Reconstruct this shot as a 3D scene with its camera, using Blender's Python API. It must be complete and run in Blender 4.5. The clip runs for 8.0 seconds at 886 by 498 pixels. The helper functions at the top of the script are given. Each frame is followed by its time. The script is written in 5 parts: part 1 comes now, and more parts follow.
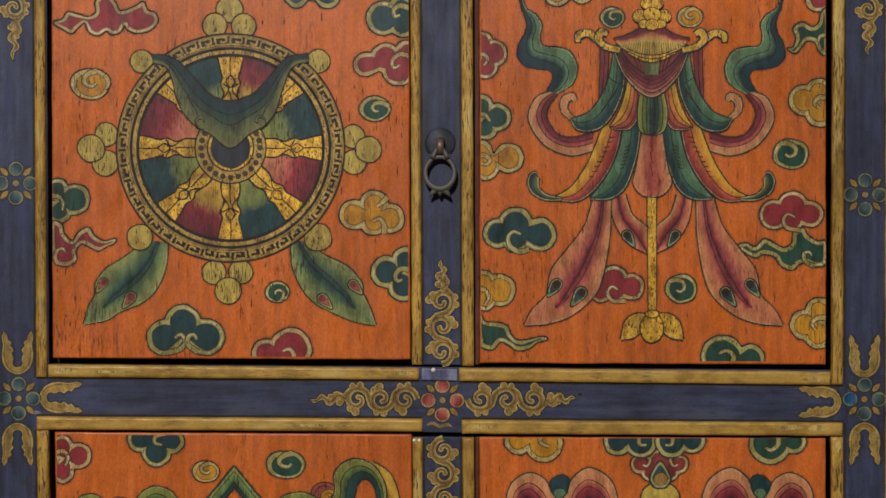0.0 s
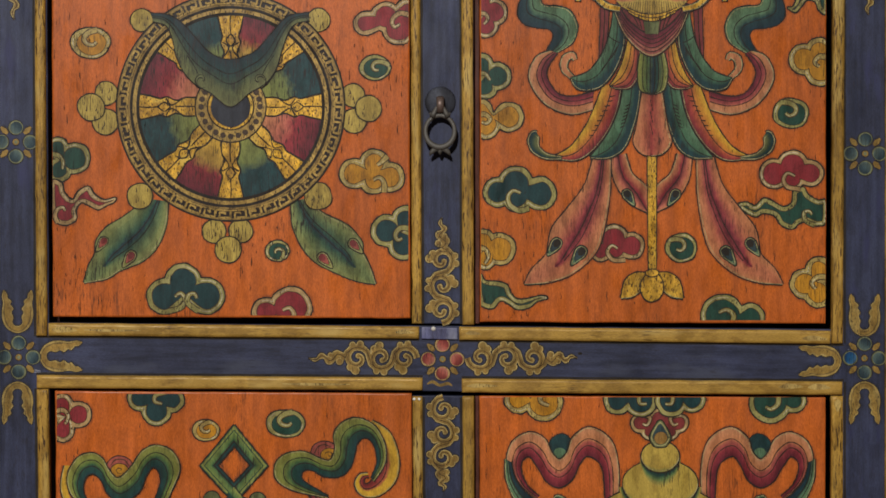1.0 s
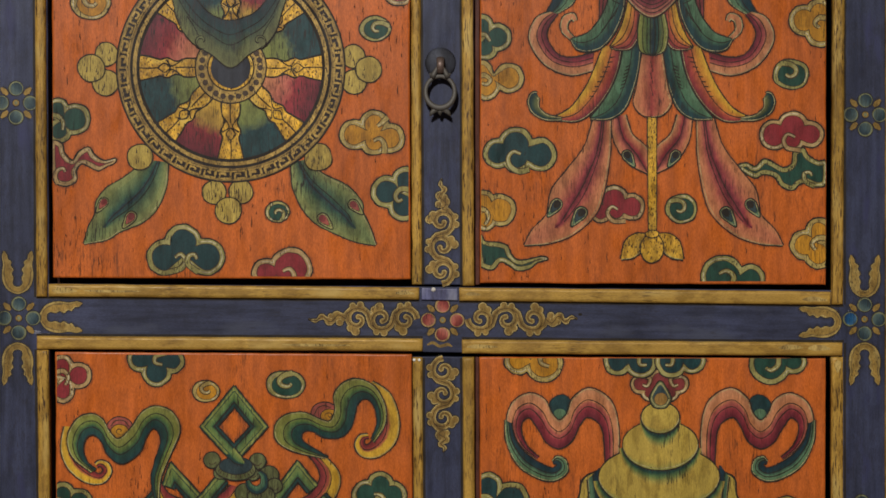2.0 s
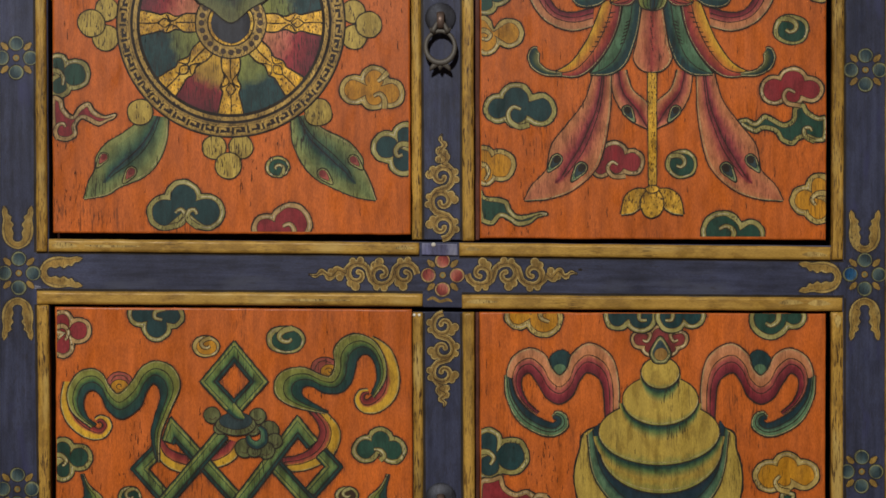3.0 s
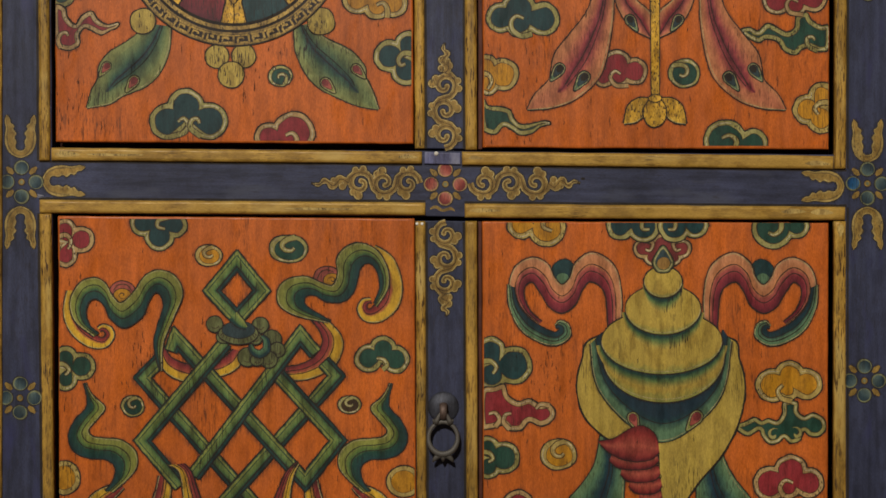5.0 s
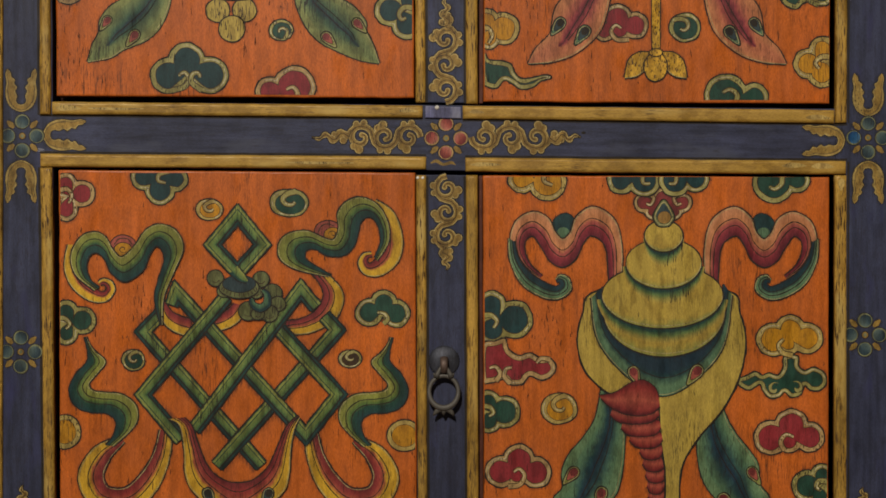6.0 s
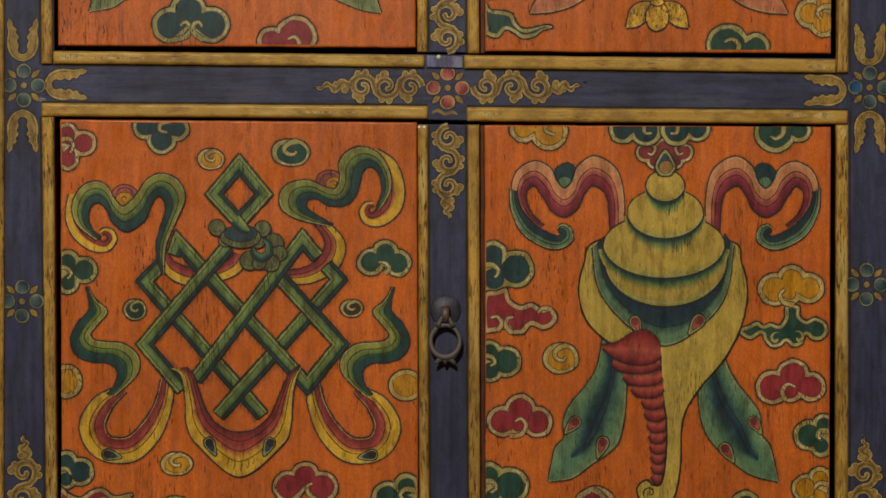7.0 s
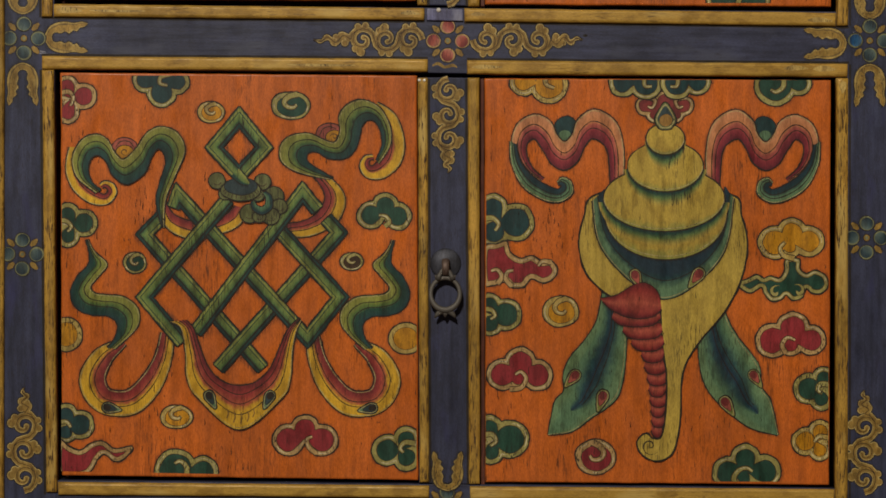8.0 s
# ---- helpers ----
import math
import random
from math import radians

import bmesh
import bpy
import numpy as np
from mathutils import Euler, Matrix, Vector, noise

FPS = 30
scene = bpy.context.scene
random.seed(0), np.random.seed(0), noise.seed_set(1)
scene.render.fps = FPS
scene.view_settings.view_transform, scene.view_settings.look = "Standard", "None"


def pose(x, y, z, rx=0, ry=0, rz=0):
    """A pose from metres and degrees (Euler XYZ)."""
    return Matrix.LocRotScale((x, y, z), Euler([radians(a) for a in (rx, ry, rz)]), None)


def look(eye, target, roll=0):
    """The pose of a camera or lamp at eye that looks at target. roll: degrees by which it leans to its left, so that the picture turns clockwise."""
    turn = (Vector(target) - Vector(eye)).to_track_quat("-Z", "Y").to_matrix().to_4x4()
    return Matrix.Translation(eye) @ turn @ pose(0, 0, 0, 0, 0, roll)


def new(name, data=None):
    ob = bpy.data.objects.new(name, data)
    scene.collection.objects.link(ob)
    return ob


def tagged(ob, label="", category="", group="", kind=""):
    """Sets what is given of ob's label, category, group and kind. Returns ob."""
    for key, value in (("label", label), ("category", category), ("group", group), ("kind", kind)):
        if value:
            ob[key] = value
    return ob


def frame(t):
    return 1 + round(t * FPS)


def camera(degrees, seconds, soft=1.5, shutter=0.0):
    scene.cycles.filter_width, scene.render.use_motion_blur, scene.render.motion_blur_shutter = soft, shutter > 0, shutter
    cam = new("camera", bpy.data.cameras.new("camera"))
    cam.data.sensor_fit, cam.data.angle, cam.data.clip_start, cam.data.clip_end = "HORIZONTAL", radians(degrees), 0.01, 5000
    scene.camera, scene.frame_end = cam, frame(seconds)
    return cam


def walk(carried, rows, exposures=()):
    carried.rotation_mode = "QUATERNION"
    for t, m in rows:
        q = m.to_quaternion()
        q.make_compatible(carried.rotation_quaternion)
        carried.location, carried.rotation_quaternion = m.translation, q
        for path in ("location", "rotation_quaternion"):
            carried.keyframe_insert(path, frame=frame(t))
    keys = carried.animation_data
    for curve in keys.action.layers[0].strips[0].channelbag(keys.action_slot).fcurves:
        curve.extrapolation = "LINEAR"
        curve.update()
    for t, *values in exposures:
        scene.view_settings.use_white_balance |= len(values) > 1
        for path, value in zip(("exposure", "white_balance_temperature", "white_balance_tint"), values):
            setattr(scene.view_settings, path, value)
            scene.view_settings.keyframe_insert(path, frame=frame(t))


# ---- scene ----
# Everything on the cabinet's front is drawn on a plan with units of 0.6 mm,
# x to the right and y down, whose point (784, 441) lies in front of the first camera.
UNIT = 0.0006
EYE = 0.85
DISTANCE = 2.0
LENS = 26.4

cam = camera(LENS, 8.0, soft=1.65)
ROWS = [  # seconds, drift sideways, way down (both in plan units), lean in degrees
    (0.0, 0.0, 0.0, 0.0),
    (0.5, 0.1, 31.0, 0.01),
    (1.0, 0.1, 72.6, 0.02),
    (1.2, 0.1, 87.6, 0.022),
    (2.3, 0.3, 160.2, 0.033),
    (2.5, 0.3, 173.4, 0.035),
    (3.0, 0.3, 220.7, 0.045),
    (3.5, 1.3, 259.7, 0.05),
    (4.0, 2.2, 301.1, 0.06),
    (4.5, 4.5, 343.2, 0.06),
    (4.7, 4.7, 358.2, 0.062),
    (5.8, 5.9, 446.4, 0.078),
    (6.0, 6.1, 462.4, 0.08),
    (6.5, 8.8, 502.1, 0.085),
    (7.0, 8.7, 551.4, 0.095),
    (7.5, 8.7, 591.9, 0.105),
    (8.0, 8.6, 634.2, 0.115),
]
walk(cam, [(t, look((-dx * UNIT, -DISTANCE, EYE - dy * UNIT), (-dx * UNIT, 0, EYE - dy * UNIT), lean)) for t, dx, dy, lean in ROWS],
     exposures=[(0.0, 0.06, 5860, 10), (4.0, 0.0, 6090, 10), (8.0, -0.13, 6600, 10)])

# ---- light: one lamp under the ceiling, to the left and in front of the cabinet ----
world = bpy.data.worlds.new("room_air")
scene.world = world
world.use_nodes = True
world.node_tree.nodes["Background"].inputs[0].default_value = (1.0, 0.93, 0.85, 1)
world.node_tree.nodes["Background"].inputs[1].default_value = 0.012
lamp = bpy.data.lights.new("ceiling_lamp_light", "AREA")
lamp.shape, lamp.size, lamp.energy, lamp.color = "DISK", 0.45, 306.0, (1.0, 0.93, 0.84)
lamp_ob = new("ceiling_lamp_light", lamp)
lamp_ob.matrix_world = look((-0.85, -5.15, 3.30), (0.05, 0.0, 0.62))
scene.view_settings.exposure = 0.0


# ---- materials ----
def nodes_of(name):
    m = bpy.data.materials.new(name)
    m.use_nodes = True
    return m, m.node_tree.nodes, m.node_tree.links


def ramp_node(nodes, stops, mode="LINEAR"):
    r = nodes.new("ShaderNodeValToRGB")
    r.color_ramp.interpolation = mode
    while len(r.color_ramp.elements) < len(stops):
        r.color_ramp.elements.new(0.5)
    for e, (p, c) in zip(r.color_ramp.elements, stops):
        e.position, e.color = p, (*c, 1) if len(c) == 3 else c
    return r


def paint(name, stops, rough=0.42, cracks=0.55, mottle=0.22, along="Z", crack_colour=(0.018, 0.012, 0.008), metal=0.0, rarity=0.0, grime=0.75, relief=0.25, rub=None):
    """Old brushed paint on wood. stops: one colour, or (place, colour) pairs across a painted band; rub: a paler coat laid bare in patches."""
    m, nodes, links = nodes_of(name)
    bsdf = nodes["Principled BSDF"]
    geo = nodes.new("ShaderNodeNewGeometry")
    if isinstance(stops[0], tuple):
        uv = nodes.new("ShaderNodeTexCoord")
        wob = nodes.new("ShaderNodeTexNoise")
        wob.inputs["Scale"].default_value = 160
        links.new(geo.outputs["Position"], wob.inputs["Vector"])
        sep = nodes.new("ShaderNodeSeparateXYZ")
        links.new(uv.outputs["UV"], sep.inputs[0])
        add = nodes.new("ShaderNodeMath")
        add.operation = "MULTIPLY_ADD"
        add.inputs[1].default_value = 0.22
        off = nodes.new("ShaderNodeMath")
        off.operation = "SUBTRACT"
        off.inputs[1].default_value = 0.11
        links.new(wob.outputs["Fac"], add.inputs[0])
        links.new(sep.outputs["Y"], off.inputs[0])
        links.new(off.outputs[0], add.inputs[2])
        r = ramp_node(nodes, stops)
        links.new(add.outputs[0], r.inputs[0])
        colour = r.outputs[0]
    else:
        c = nodes.new("ShaderNodeRGB")
        c.outputs[0].default_value = (*stops, 1)
        colour = c.outputs[0]

    def noise_at(scale, stretch, detail=3.0):
        mp = nodes.new("ShaderNodeMapping")
        mp.inputs["Scale"].default_value = stretch
        n = nodes.new("ShaderNodeTexNoise")
        n.inputs["Scale"].default_value, n.inputs["Detail"].default_value = scale, detail
        links.new(geo.outputs["Position"], mp.inputs[0])
        links.new(mp.outputs[0], n.inputs["Vector"])
        return n.outputs["Fac"]

    def mix(kind, fac, a, b):
        x = nodes.new("ShaderNodeMix")
        x.data_type, x.blend_type = "RGBA", kind
        for key, value in ((0, fac), (6, a), (7, b)):
            if hasattr(value, "links"):
                links.new(value, x.inputs[key])
            else:
                x.inputs[key].default_value = value
        return x.outputs[2]

    long = {"Z": (1.0, 1.0, 0.07), "X": (0.07, 1.0, 1.0), "N": (1.0, 1.0, 0.6)}[along]
    # broad worn and faded zones
    broad = ramp_node(nodes, [(0.3, (1 - mottle,) * 3), (0.7, (1 + mottle,) * 3)])
    links.new(noise_at(9, (1, 1, 0.5), 5), broad.inputs[0])
    colour = mix("MULTIPLY", 1.0, colour, broad.outputs[0])
    # brush streaks along the grain
    streak = ramp_node(nodes, [(0.25, (1 - 1.3 * mottle,) * 3), (0.75, (1 + 0.8 * mottle,) * 3)])
    links.new(noise_at(170, long, 5), streak.inputs[0])
    colour = mix("MULTIPLY", 1.0, colour, streak.outputs[0])
    # fine grain of the brush, and thin soot caught in it
    tooth = ramp_node(nodes, [(0.3, (0.80,) * 3), (0.7, (1.18,) * 3)])
    links.new(noise_at(1100, (1.0, 1.0, 0.3) if along != "X" else (0.3, 1.0, 1.0), 2), tooth.inputs[0])
    colour = mix("MULTIPLY", 1.0, colour, tooth.outputs[0])
    soot = ramp_node(nodes, [(0.40, (0.62, 0.58, 0.55)), (0.52, (1, 1, 1))])
    links.new(noise_at(95, (1.0, 1.0, 0.45) if along != "X" else (0.45, 1.0, 1.0), 9), soot.inputs[0])
    colour = mix("MULTIPLY", grime, colour, soot.outputs[0])
    if rub:
        bare = ramp_node(nodes, [(0.56, (0, 0, 0)), (0.68, (0.75, 0.75, 0.75))])
        links.new(noise_at(42, {"Z": (1.0, 1.0, 0.3), "X": (0.3, 1.0, 1.0), "N": (1.0, 1.0, 1.0)}[along], 8), bare.inputs[0])
        colour = mix("MIX", bare.outputs[0], colour, (*rub, 1))
    # fine dark cracks and rubbed grain, in patches
    fine = ramp_node(nodes, [(0.555, (0, 0, 0)), (0.63, (1, 1, 1))])
    links.new(noise_at(820, {"Z": (1.0, 1.0, 0.10), "X": (0.10, 1.0, 1.0), "N": (1.0, 1.0, 0.35)}[along], 2), fine.inputs[0])
    patch = ramp_node(nodes, [(0.40 + rarity, (0.04, 0.04, 0.04)), (0.60 + rarity, (1, 1, 1))])
    links.new(noise_at(17, (1, 1, 0.6), 6), patch.inputs[0])
    where = mix("MULTIPLY", 1.0, fine.outputs[0], patch.outputs[0])
    fac = nodes.new("ShaderNodeMath")
    fac.operation = "MULTIPLY"
    fac.inputs[1].default_value = min(1.0, cracks * 1.25)
    links.new(where, fac.inputs[0])
    colour = mix("MIX", fac.outputs[0], colour, (*crack_colour, 1))
    links.new(colour, bsdf.inputs["Base Color"])
    rr = ramp_node(nodes, [(0.3, (rough - 0.1,) * 3), (0.7, (min(1, rough + 0.14),) * 3)])
    links.new(noise_at(60, (1, 1, 0.4)), rr.inputs[0])
    links.new(rr.outputs[0], bsdf.inputs["Roughness"])
    bsdf.inputs["Metallic"].default_value = metal
    bsdf.inputs["Specular IOR Level"].default_value = 0.19
    bump = nodes.new("ShaderNodeBump")
    bump.inputs["Strength"].default_value, bump.inputs["Distance"].default_value = relief, 0.0006
    links.new(noise_at(240, long, 4), bump.inputs["Height"])
    links.new(bump.outputs[0], bsdf.inputs["Normal"])
    return m


INK = (0.022, 0.016, 0.010)
CREAM = (0.375, 0.295, 0.105)
PINK = (0.44, 0.172, 0.066)
RED = (0.215, 0.022, 0.025)
WINE = (0.095, 0.014, 0.020)
TEAL = (0.014, 0.040, 0.040)
PINE = (0.017, 0.052, 0.033)
LEAF = (0.085, 0.135, 0.032)
OLIVE = (0.20, 0.205, 0.040)
SAGE = (0.092, 0.165, 0.084)
OCHRE = (0.43, 0.195, 0.010)
YELLOW = (0.52, 0.30, 0.022)
STRAW = (0.385, 0.275, 0.052)
GOLD = (0.52, 0.285, 0.028)
NAVY = (0.013, 0.029, 0.040)

ORANGE = paint("orange_door_paint", (0.455, 0.1075, 0.015), rough=0.36, cracks=0.6, mottle=0.18, rarity=0.1, grime=0.3)
BLUE_V = paint("indigo_paint_upright", (0.033, 0.037, 0.067), rub=(0.032, 0.033, 0.086), rough=0.48, cracks=0.3, mottle=0.34, grime=0.5)
BLUE_H = paint("indigo_paint_level", (0.036, 0.040, 0.072), rub=(0.050, 0.054, 0.078), rough=0.48, cracks=0.3, mottle=0.36, along="X", grime=0.5)
GILT_V = paint("gilt_moulding_upright", (0.37, 0.215, 0.036), rub=(0.46, 0.32, 0.09), relief=0.5, metal=0.08, rough=0.46, cracks=1.0, mottle=0.34, rarity=-0.06, crack_colour=(0.05, 0.025, 0.01))
GILT_H = paint("gilt_moulding_level", (0.375, 0.222, 0.040), rub=(0.47, 0.32, 0.09), relief=0.3, metal=0.05, rough=0.44, cracks=0.5, mottle=0.12, rarity=0.06, along="X", crack_colour=(0.05, 0.025, 0.01))
DARKWOOD = paint("dark_inner_wood", (0.060, 0.022, 0.014), rough=0.8, cracks=0.2)
P_INK = paint("ink_line", INK, rough=0.6, cracks=0.0, mottle=0.2)
P_RED = paint("crimson_paint", RED, cracks=0.35)
P_TEAL = paint("deep_green_paint", TEAL, cracks=0.3)
P_PINE = paint("pine_green_paint", PINE, cracks=0.3)
P_OCHRE = paint("ochre_paint", OCHRE, cracks=0.5)
P_STRAW = paint("straw_paint", STRAW, cracks=0.85, grime=0.8)
P_OLIVE = paint("olive_paint", OLIVE, cracks=0.5)
P_SAGE = paint("sage_paint", SAGE, cracks=0.4)
P_PINK = paint("pink_paint", PINK, cracks=0.3)
P_GOLD = paint("gold_leaf_paint", (0.60, 0.335, 0.030), relief=0.8, rub=(0.66, 0.44, 0.06), rough=0.36, cracks=1.0, mottle=0.4, rarity=-0.2, grime=1.0, along="N", crack_colour=(0.05, 0.025, 0.008))
P_DULLGOLD = paint("dull_gold_paint", (0.25, 0.155, 0.035), rough=0.45, cracks=0.6, mottle=0.3, along="N")
P_PALEGOLD = paint("pale_gold_line", (0.43, 0.32, 0.115), rough=0.45, cracks=0.6, mottle=0.3, along="N")
P_KEY = paint("key_gold_paint", (0.37, 0.235, 0.052), relief=0.6, rough=0.4, cracks=1.0, mottle=0.35, along="N", rarity=-0.15)
P_RIMGREEN = paint("greenish_cream_rim_paint", (0.27, 0.235, 0.070), cracks=0.9, along="N", rub=(0.35, 0.31, 0.115))
P_RIMRED = paint("tan_cream_rim_paint", (0.37, 0.235, 0.090), cracks=0.8, along="N", rub=(0.43, 0.31, 0.13))
P_RIMOCHRE = paint("yellow_cream_rim_paint", (0.385, 0.275, 0.075), cracks=0.8, along="N", rub=(0.44, 0.34, 0.11))
P_PALE = paint("pale_highlight_line", (0.50, 0.43, 0.25), cracks=1.0, along="N", grime=1.0, rarity=-0.1)
P_UMBER = paint("umber_ground_paint", (0.020, 0.012, 0.007), cracks=0.2)
P_BARELIT = paint("pale_bare_and_highlit_gilding", (0.43, 0.295, 0.085), cracks=1.0, along="N", grime=1.0)
P_WORN = paint("worn_grey_paint", (0.20, 0.20, 0.235), cracks=0.8, along="N")
# lighter than the indigo: the cap's sheen is in this colour
BLUE_LIT = paint("lit_violet_blue_paint", (0.11, 0.112, 0.20), rough=0.4, cracks=0.3, mottle=0.35, rub=(0.25, 0.25, 0.30))
P_BROWN = paint("brown_ground_paint", (0.05, 0.028, 0.013), cracks=0.4)
P_WINE = paint("wine_paint", (0.17, 0.03, 0.026), cracks=0.4)
P_EDGE = paint("pale_edge_line", (0.36, 0.30, 0.13), cracks=1.0, along="N", grime=1.0, rarity=-0.08)
P_BRONZE = paint("bronze_paint", (0.22, 0.12, 0.028), cracks=0.5)
P_MOSS = paint("moss_rim_paint", (0.165, 0.17, 0.085), cracks=0.7)
P_BOW = paint("dark_olive_bow_paint", (0.115, 0.125, 0.045), cracks=0.9, mottle=0.35, grime=1.0)
P_DUSK = paint("dusky_petal_paint", (0.028, 0.046, 0.048), cracks=0.4, mottle=0.3)
P_CORAL = paint("coral_petal_paint", (0.31, 0.075, 0.05), cracks=0.5)
R_GREEN = paint("green_scarf_paint", [(0.0, TEAL), (0.36, PINE), (0.52, LEAF), (0.78, OLIVE), (1.0, OLIVE)], cracks=0.4)
R_DRAPE = paint("dark_drape_paint", [(0.0, (0.010, 0.020, 0.024)), (0.3, (0.012, 0.034, 0.030)), (0.5, (0.034, 0.052, 0.026)), (0.75, (0.095, 0.102, 0.034)), (1.0, (0.125, 0.125, 0.040))], cracks=0.9)
R_DEEP = paint("deep_green_scarf_paint", [(0.0, NAVY), (0.4, TEAL), (0.6, SAGE), (1.0, (0.10, 0.17, 0.075))], cracks=0.35)
R_FIRE = paint("yellow_red_scarf_paint", [(0.0, (0.13, 0.02, 0.02)), (0.25, (0.24, 0.035, 0.028)), (0.46, (0.32, 0.075, 0.035)), (0.6, YELLOW), (1.0, YELLOW)], cracks=0.4)
R_PINK = paint("pink_scarf_paint", [(0.0, WINE), (0.28, (0.20, 0.026, 0.032)), (0.5, (0.32, 0.08, 0.055)), (0.62, PINK), (1.0, (0.45, 0.20, 0.09))], cracks=0.3)
R_LEAF = paint("green_leaf_paint", [(0.06, OLIVE), (0.28, LEAF), (0.5, NAVY), (0.68, PINE), (0.94, OLIVE)], cracks=0.4)
R_TASSEL = paint("pink_tassel_paint", [(0.04, PINK), (0.25, (0.42, 0.12, 0.07)), (0.48, WINE), (0.6, RED), (0.95, PINK)], cracks=0.3)
MID_GREEN, MID_PINK = (0.090, 0.170, 0.086), (0.41, 0.135, 0.06)
R_LEAFBASE = paint("leaf_base_paint", [(0.0, (0.205, 0.215, 0.065)), (0.3, (0.145, 0.175, 0.060)), (0.7, (0.135, 0.168, 0.058)), (1.0, (0.205, 0.215, 0.065))], cracks=0.8)
R_LEAFHEART = paint("leaf_heart_paint", [(0.05, (0.135, 0.168, 0.058)), (0.36, (0.032, 0.075, 0.042)), (0.5, NAVY), (0.66, (0.032, 0.075, 0.042)), (0.95, (0.135, 0.168, 0.058))], cracks=0.8)
R_SAGEBASE = paint("sage_base_paint", [(0.0, (0.135, 0.215, 0.095)), (0.3, MID_GREEN), (0.7, MID_GREEN), (1.0, (0.135, 0.215, 0.095))], cracks=0.5)
R_SAGEHEART = paint("sage_heart_paint", [(0.05, MID_GREEN), (0.32, (0.022, 0.062, 0.062)), (0.5, (0.012, 0.030, 0.050)), (0.68, (0.022, 0.062, 0.062)), (0.95, MID_GREEN)], cracks=0.5)
R_PINKBASE = paint("pink_base_paint", [(0.0, PINK), (0.3, MID_PINK), (0.7, MID_PINK), (1.0, PINK)], cracks=0.4)
R_PINKHEART = paint("pink_heart_paint", [(0.05, MID_PINK), (0.34, (0.24, 0.04, 0.04)), (0.5, WINE), (0.66, (0.24, 0.04, 0.04)), (0.95, MID_PINK)], cracks=0.4)
R_FEATHER = paint("yellow_red_feather_paint", [(0.0, YELLOW), (0.32, (0.47, 0.19, 0.018)), (0.58, (0.36, 0.075, 0.028)), (0.8, (0.24, 0.035, 0.028)), (1.0, WINE)], cracks=0.45)
R_GREENFEATHER = paint("green_feather_paint", [(0.0, SAGE), (0.4, (0.055, 0.12, 0.06)), (0.72, TEAL), (1.0, TEAL)], cracks=0.6)
R_BAR = paint("green_bar_paint", [(0.02, PINE), (0.10, (0.24, 0.245, 0.055)), (0.28, (0.16, 0.20, 0.048)), (0.60, (0.095, 0.155, 0.045)), (0.78, PINE), (1.0, TEAL)], cracks=0.85, grime=1.0)
R_HAT = paint("parasol_paint", [(0.0, WINE), (0.20, (0.16, 0.022, 0.024)), (0.33, PINK), (0.46, (0.42, 0.29, 0.06)), (1.0, (0.42, 0.27, 0.045))], cracks=0.8)
P_SHELL = paint("shell_body_paint", (0.405, 0.285, 0.050), cracks=0.6, grime=0.4, rarity=0.03)
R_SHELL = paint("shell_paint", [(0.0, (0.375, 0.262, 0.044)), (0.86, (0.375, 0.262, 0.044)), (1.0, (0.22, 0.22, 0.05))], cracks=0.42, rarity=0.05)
# the picture's green shading below a whorl, fading into straw
R_WHORLSHADE = paint("green_whorl_shade_paint", [(0.0, TEAL), (0.25, PINE), (0.5, (0.10, 0.15, 0.045)), (0.95, STRAW)], cracks=0.8)
R_CUFF = paint("shell_cuff_paint", [(0.0, NAVY), (0.38, NAVY), (0.55, TEAL), (0.75, SAGE), (1.0, SAGE)], cracks=0.35)
R_MOUTH = paint("shell_mouth_paint", [(0.0, (0.10, 0.012, 0.012)), (0.22, (0.21, 0.026, 0.020)), (0.55, (0.36, 0.075, 0.045)), (0.85, (0.19, 0.024, 0.020)), (1.0, (0.07, 0.010, 0.012))], cracks=0.35)
R_LILY = paint("gilt_leaf_paint", [(0.0, (0.348, 0.252, 0.078)), (0.14, (0.313, 0.209, 0.052)), (0.22, (0.087, 0.057, 0.022)), (0.32, (0.261, 0.161, 0.033)), (0.8, (0.235, 0.144, 0.031)), (1.0, (0.365, 0.270, 0.087))], rough=0.45, cracks=0.9, mottle=0.35, along="N", rub=(0.348, 0.244, 0.070))
R_LAPPET = paint("pink_red_lappet_paint", [(0.04, PINK), (0.28, (0.42, 0.12, 0.06)), (0.5, (0.24, 0.035, 0.028)), (0.72, (0.40, 0.11, 0.055)), (0.96, PINK)], cracks=0.6)
R_SWAG = paint("wine_swag_paint", [(0.0, WINE), (0.34, (0.14, 0.022, 0.026)), (0.56, (0.20, 0.040, 0.040)), (0.72, (0.32, 0.11, 0.07)), (0.84, (0.22, 0.05, 0.045)), (1.0, (0.42, 0.19, 0.10))], cracks=0.6)
R_PETAL = paint("grey_teal_shaded_petal_paint", [(0.0, (0.016, 0.030, 0.038)), (0.45, (0.036, 0.060, 0.066)), (1.0, (0.090, 0.125, 0.105))], cracks=0.6)
R_BLUEPETAL = paint("blue_shaded_petal_paint", [(0.0, (0.012, 0.04, 0.10)), (0.5, (0.018, 0.085, 0.19)), (1.0, (0.05, 0.14, 0.25))], cracks=0.5)
R_CORAL = paint("coral_shaded_petal_paint", [(0.0, (0.15, 0.022, 0.022)), (0.5, (0.30, 0.065, 0.045)), (1.0, (0.40, 0.15, 0.10))], cracks=0.7)
S_RED = paint("wheel_red_paint", [(0.0, PINK), (0.4, (0.36, 0.10, 0.06)), (0.58, RED), (1.0, WINE)], cracks=0.75, rarity=-0.06)
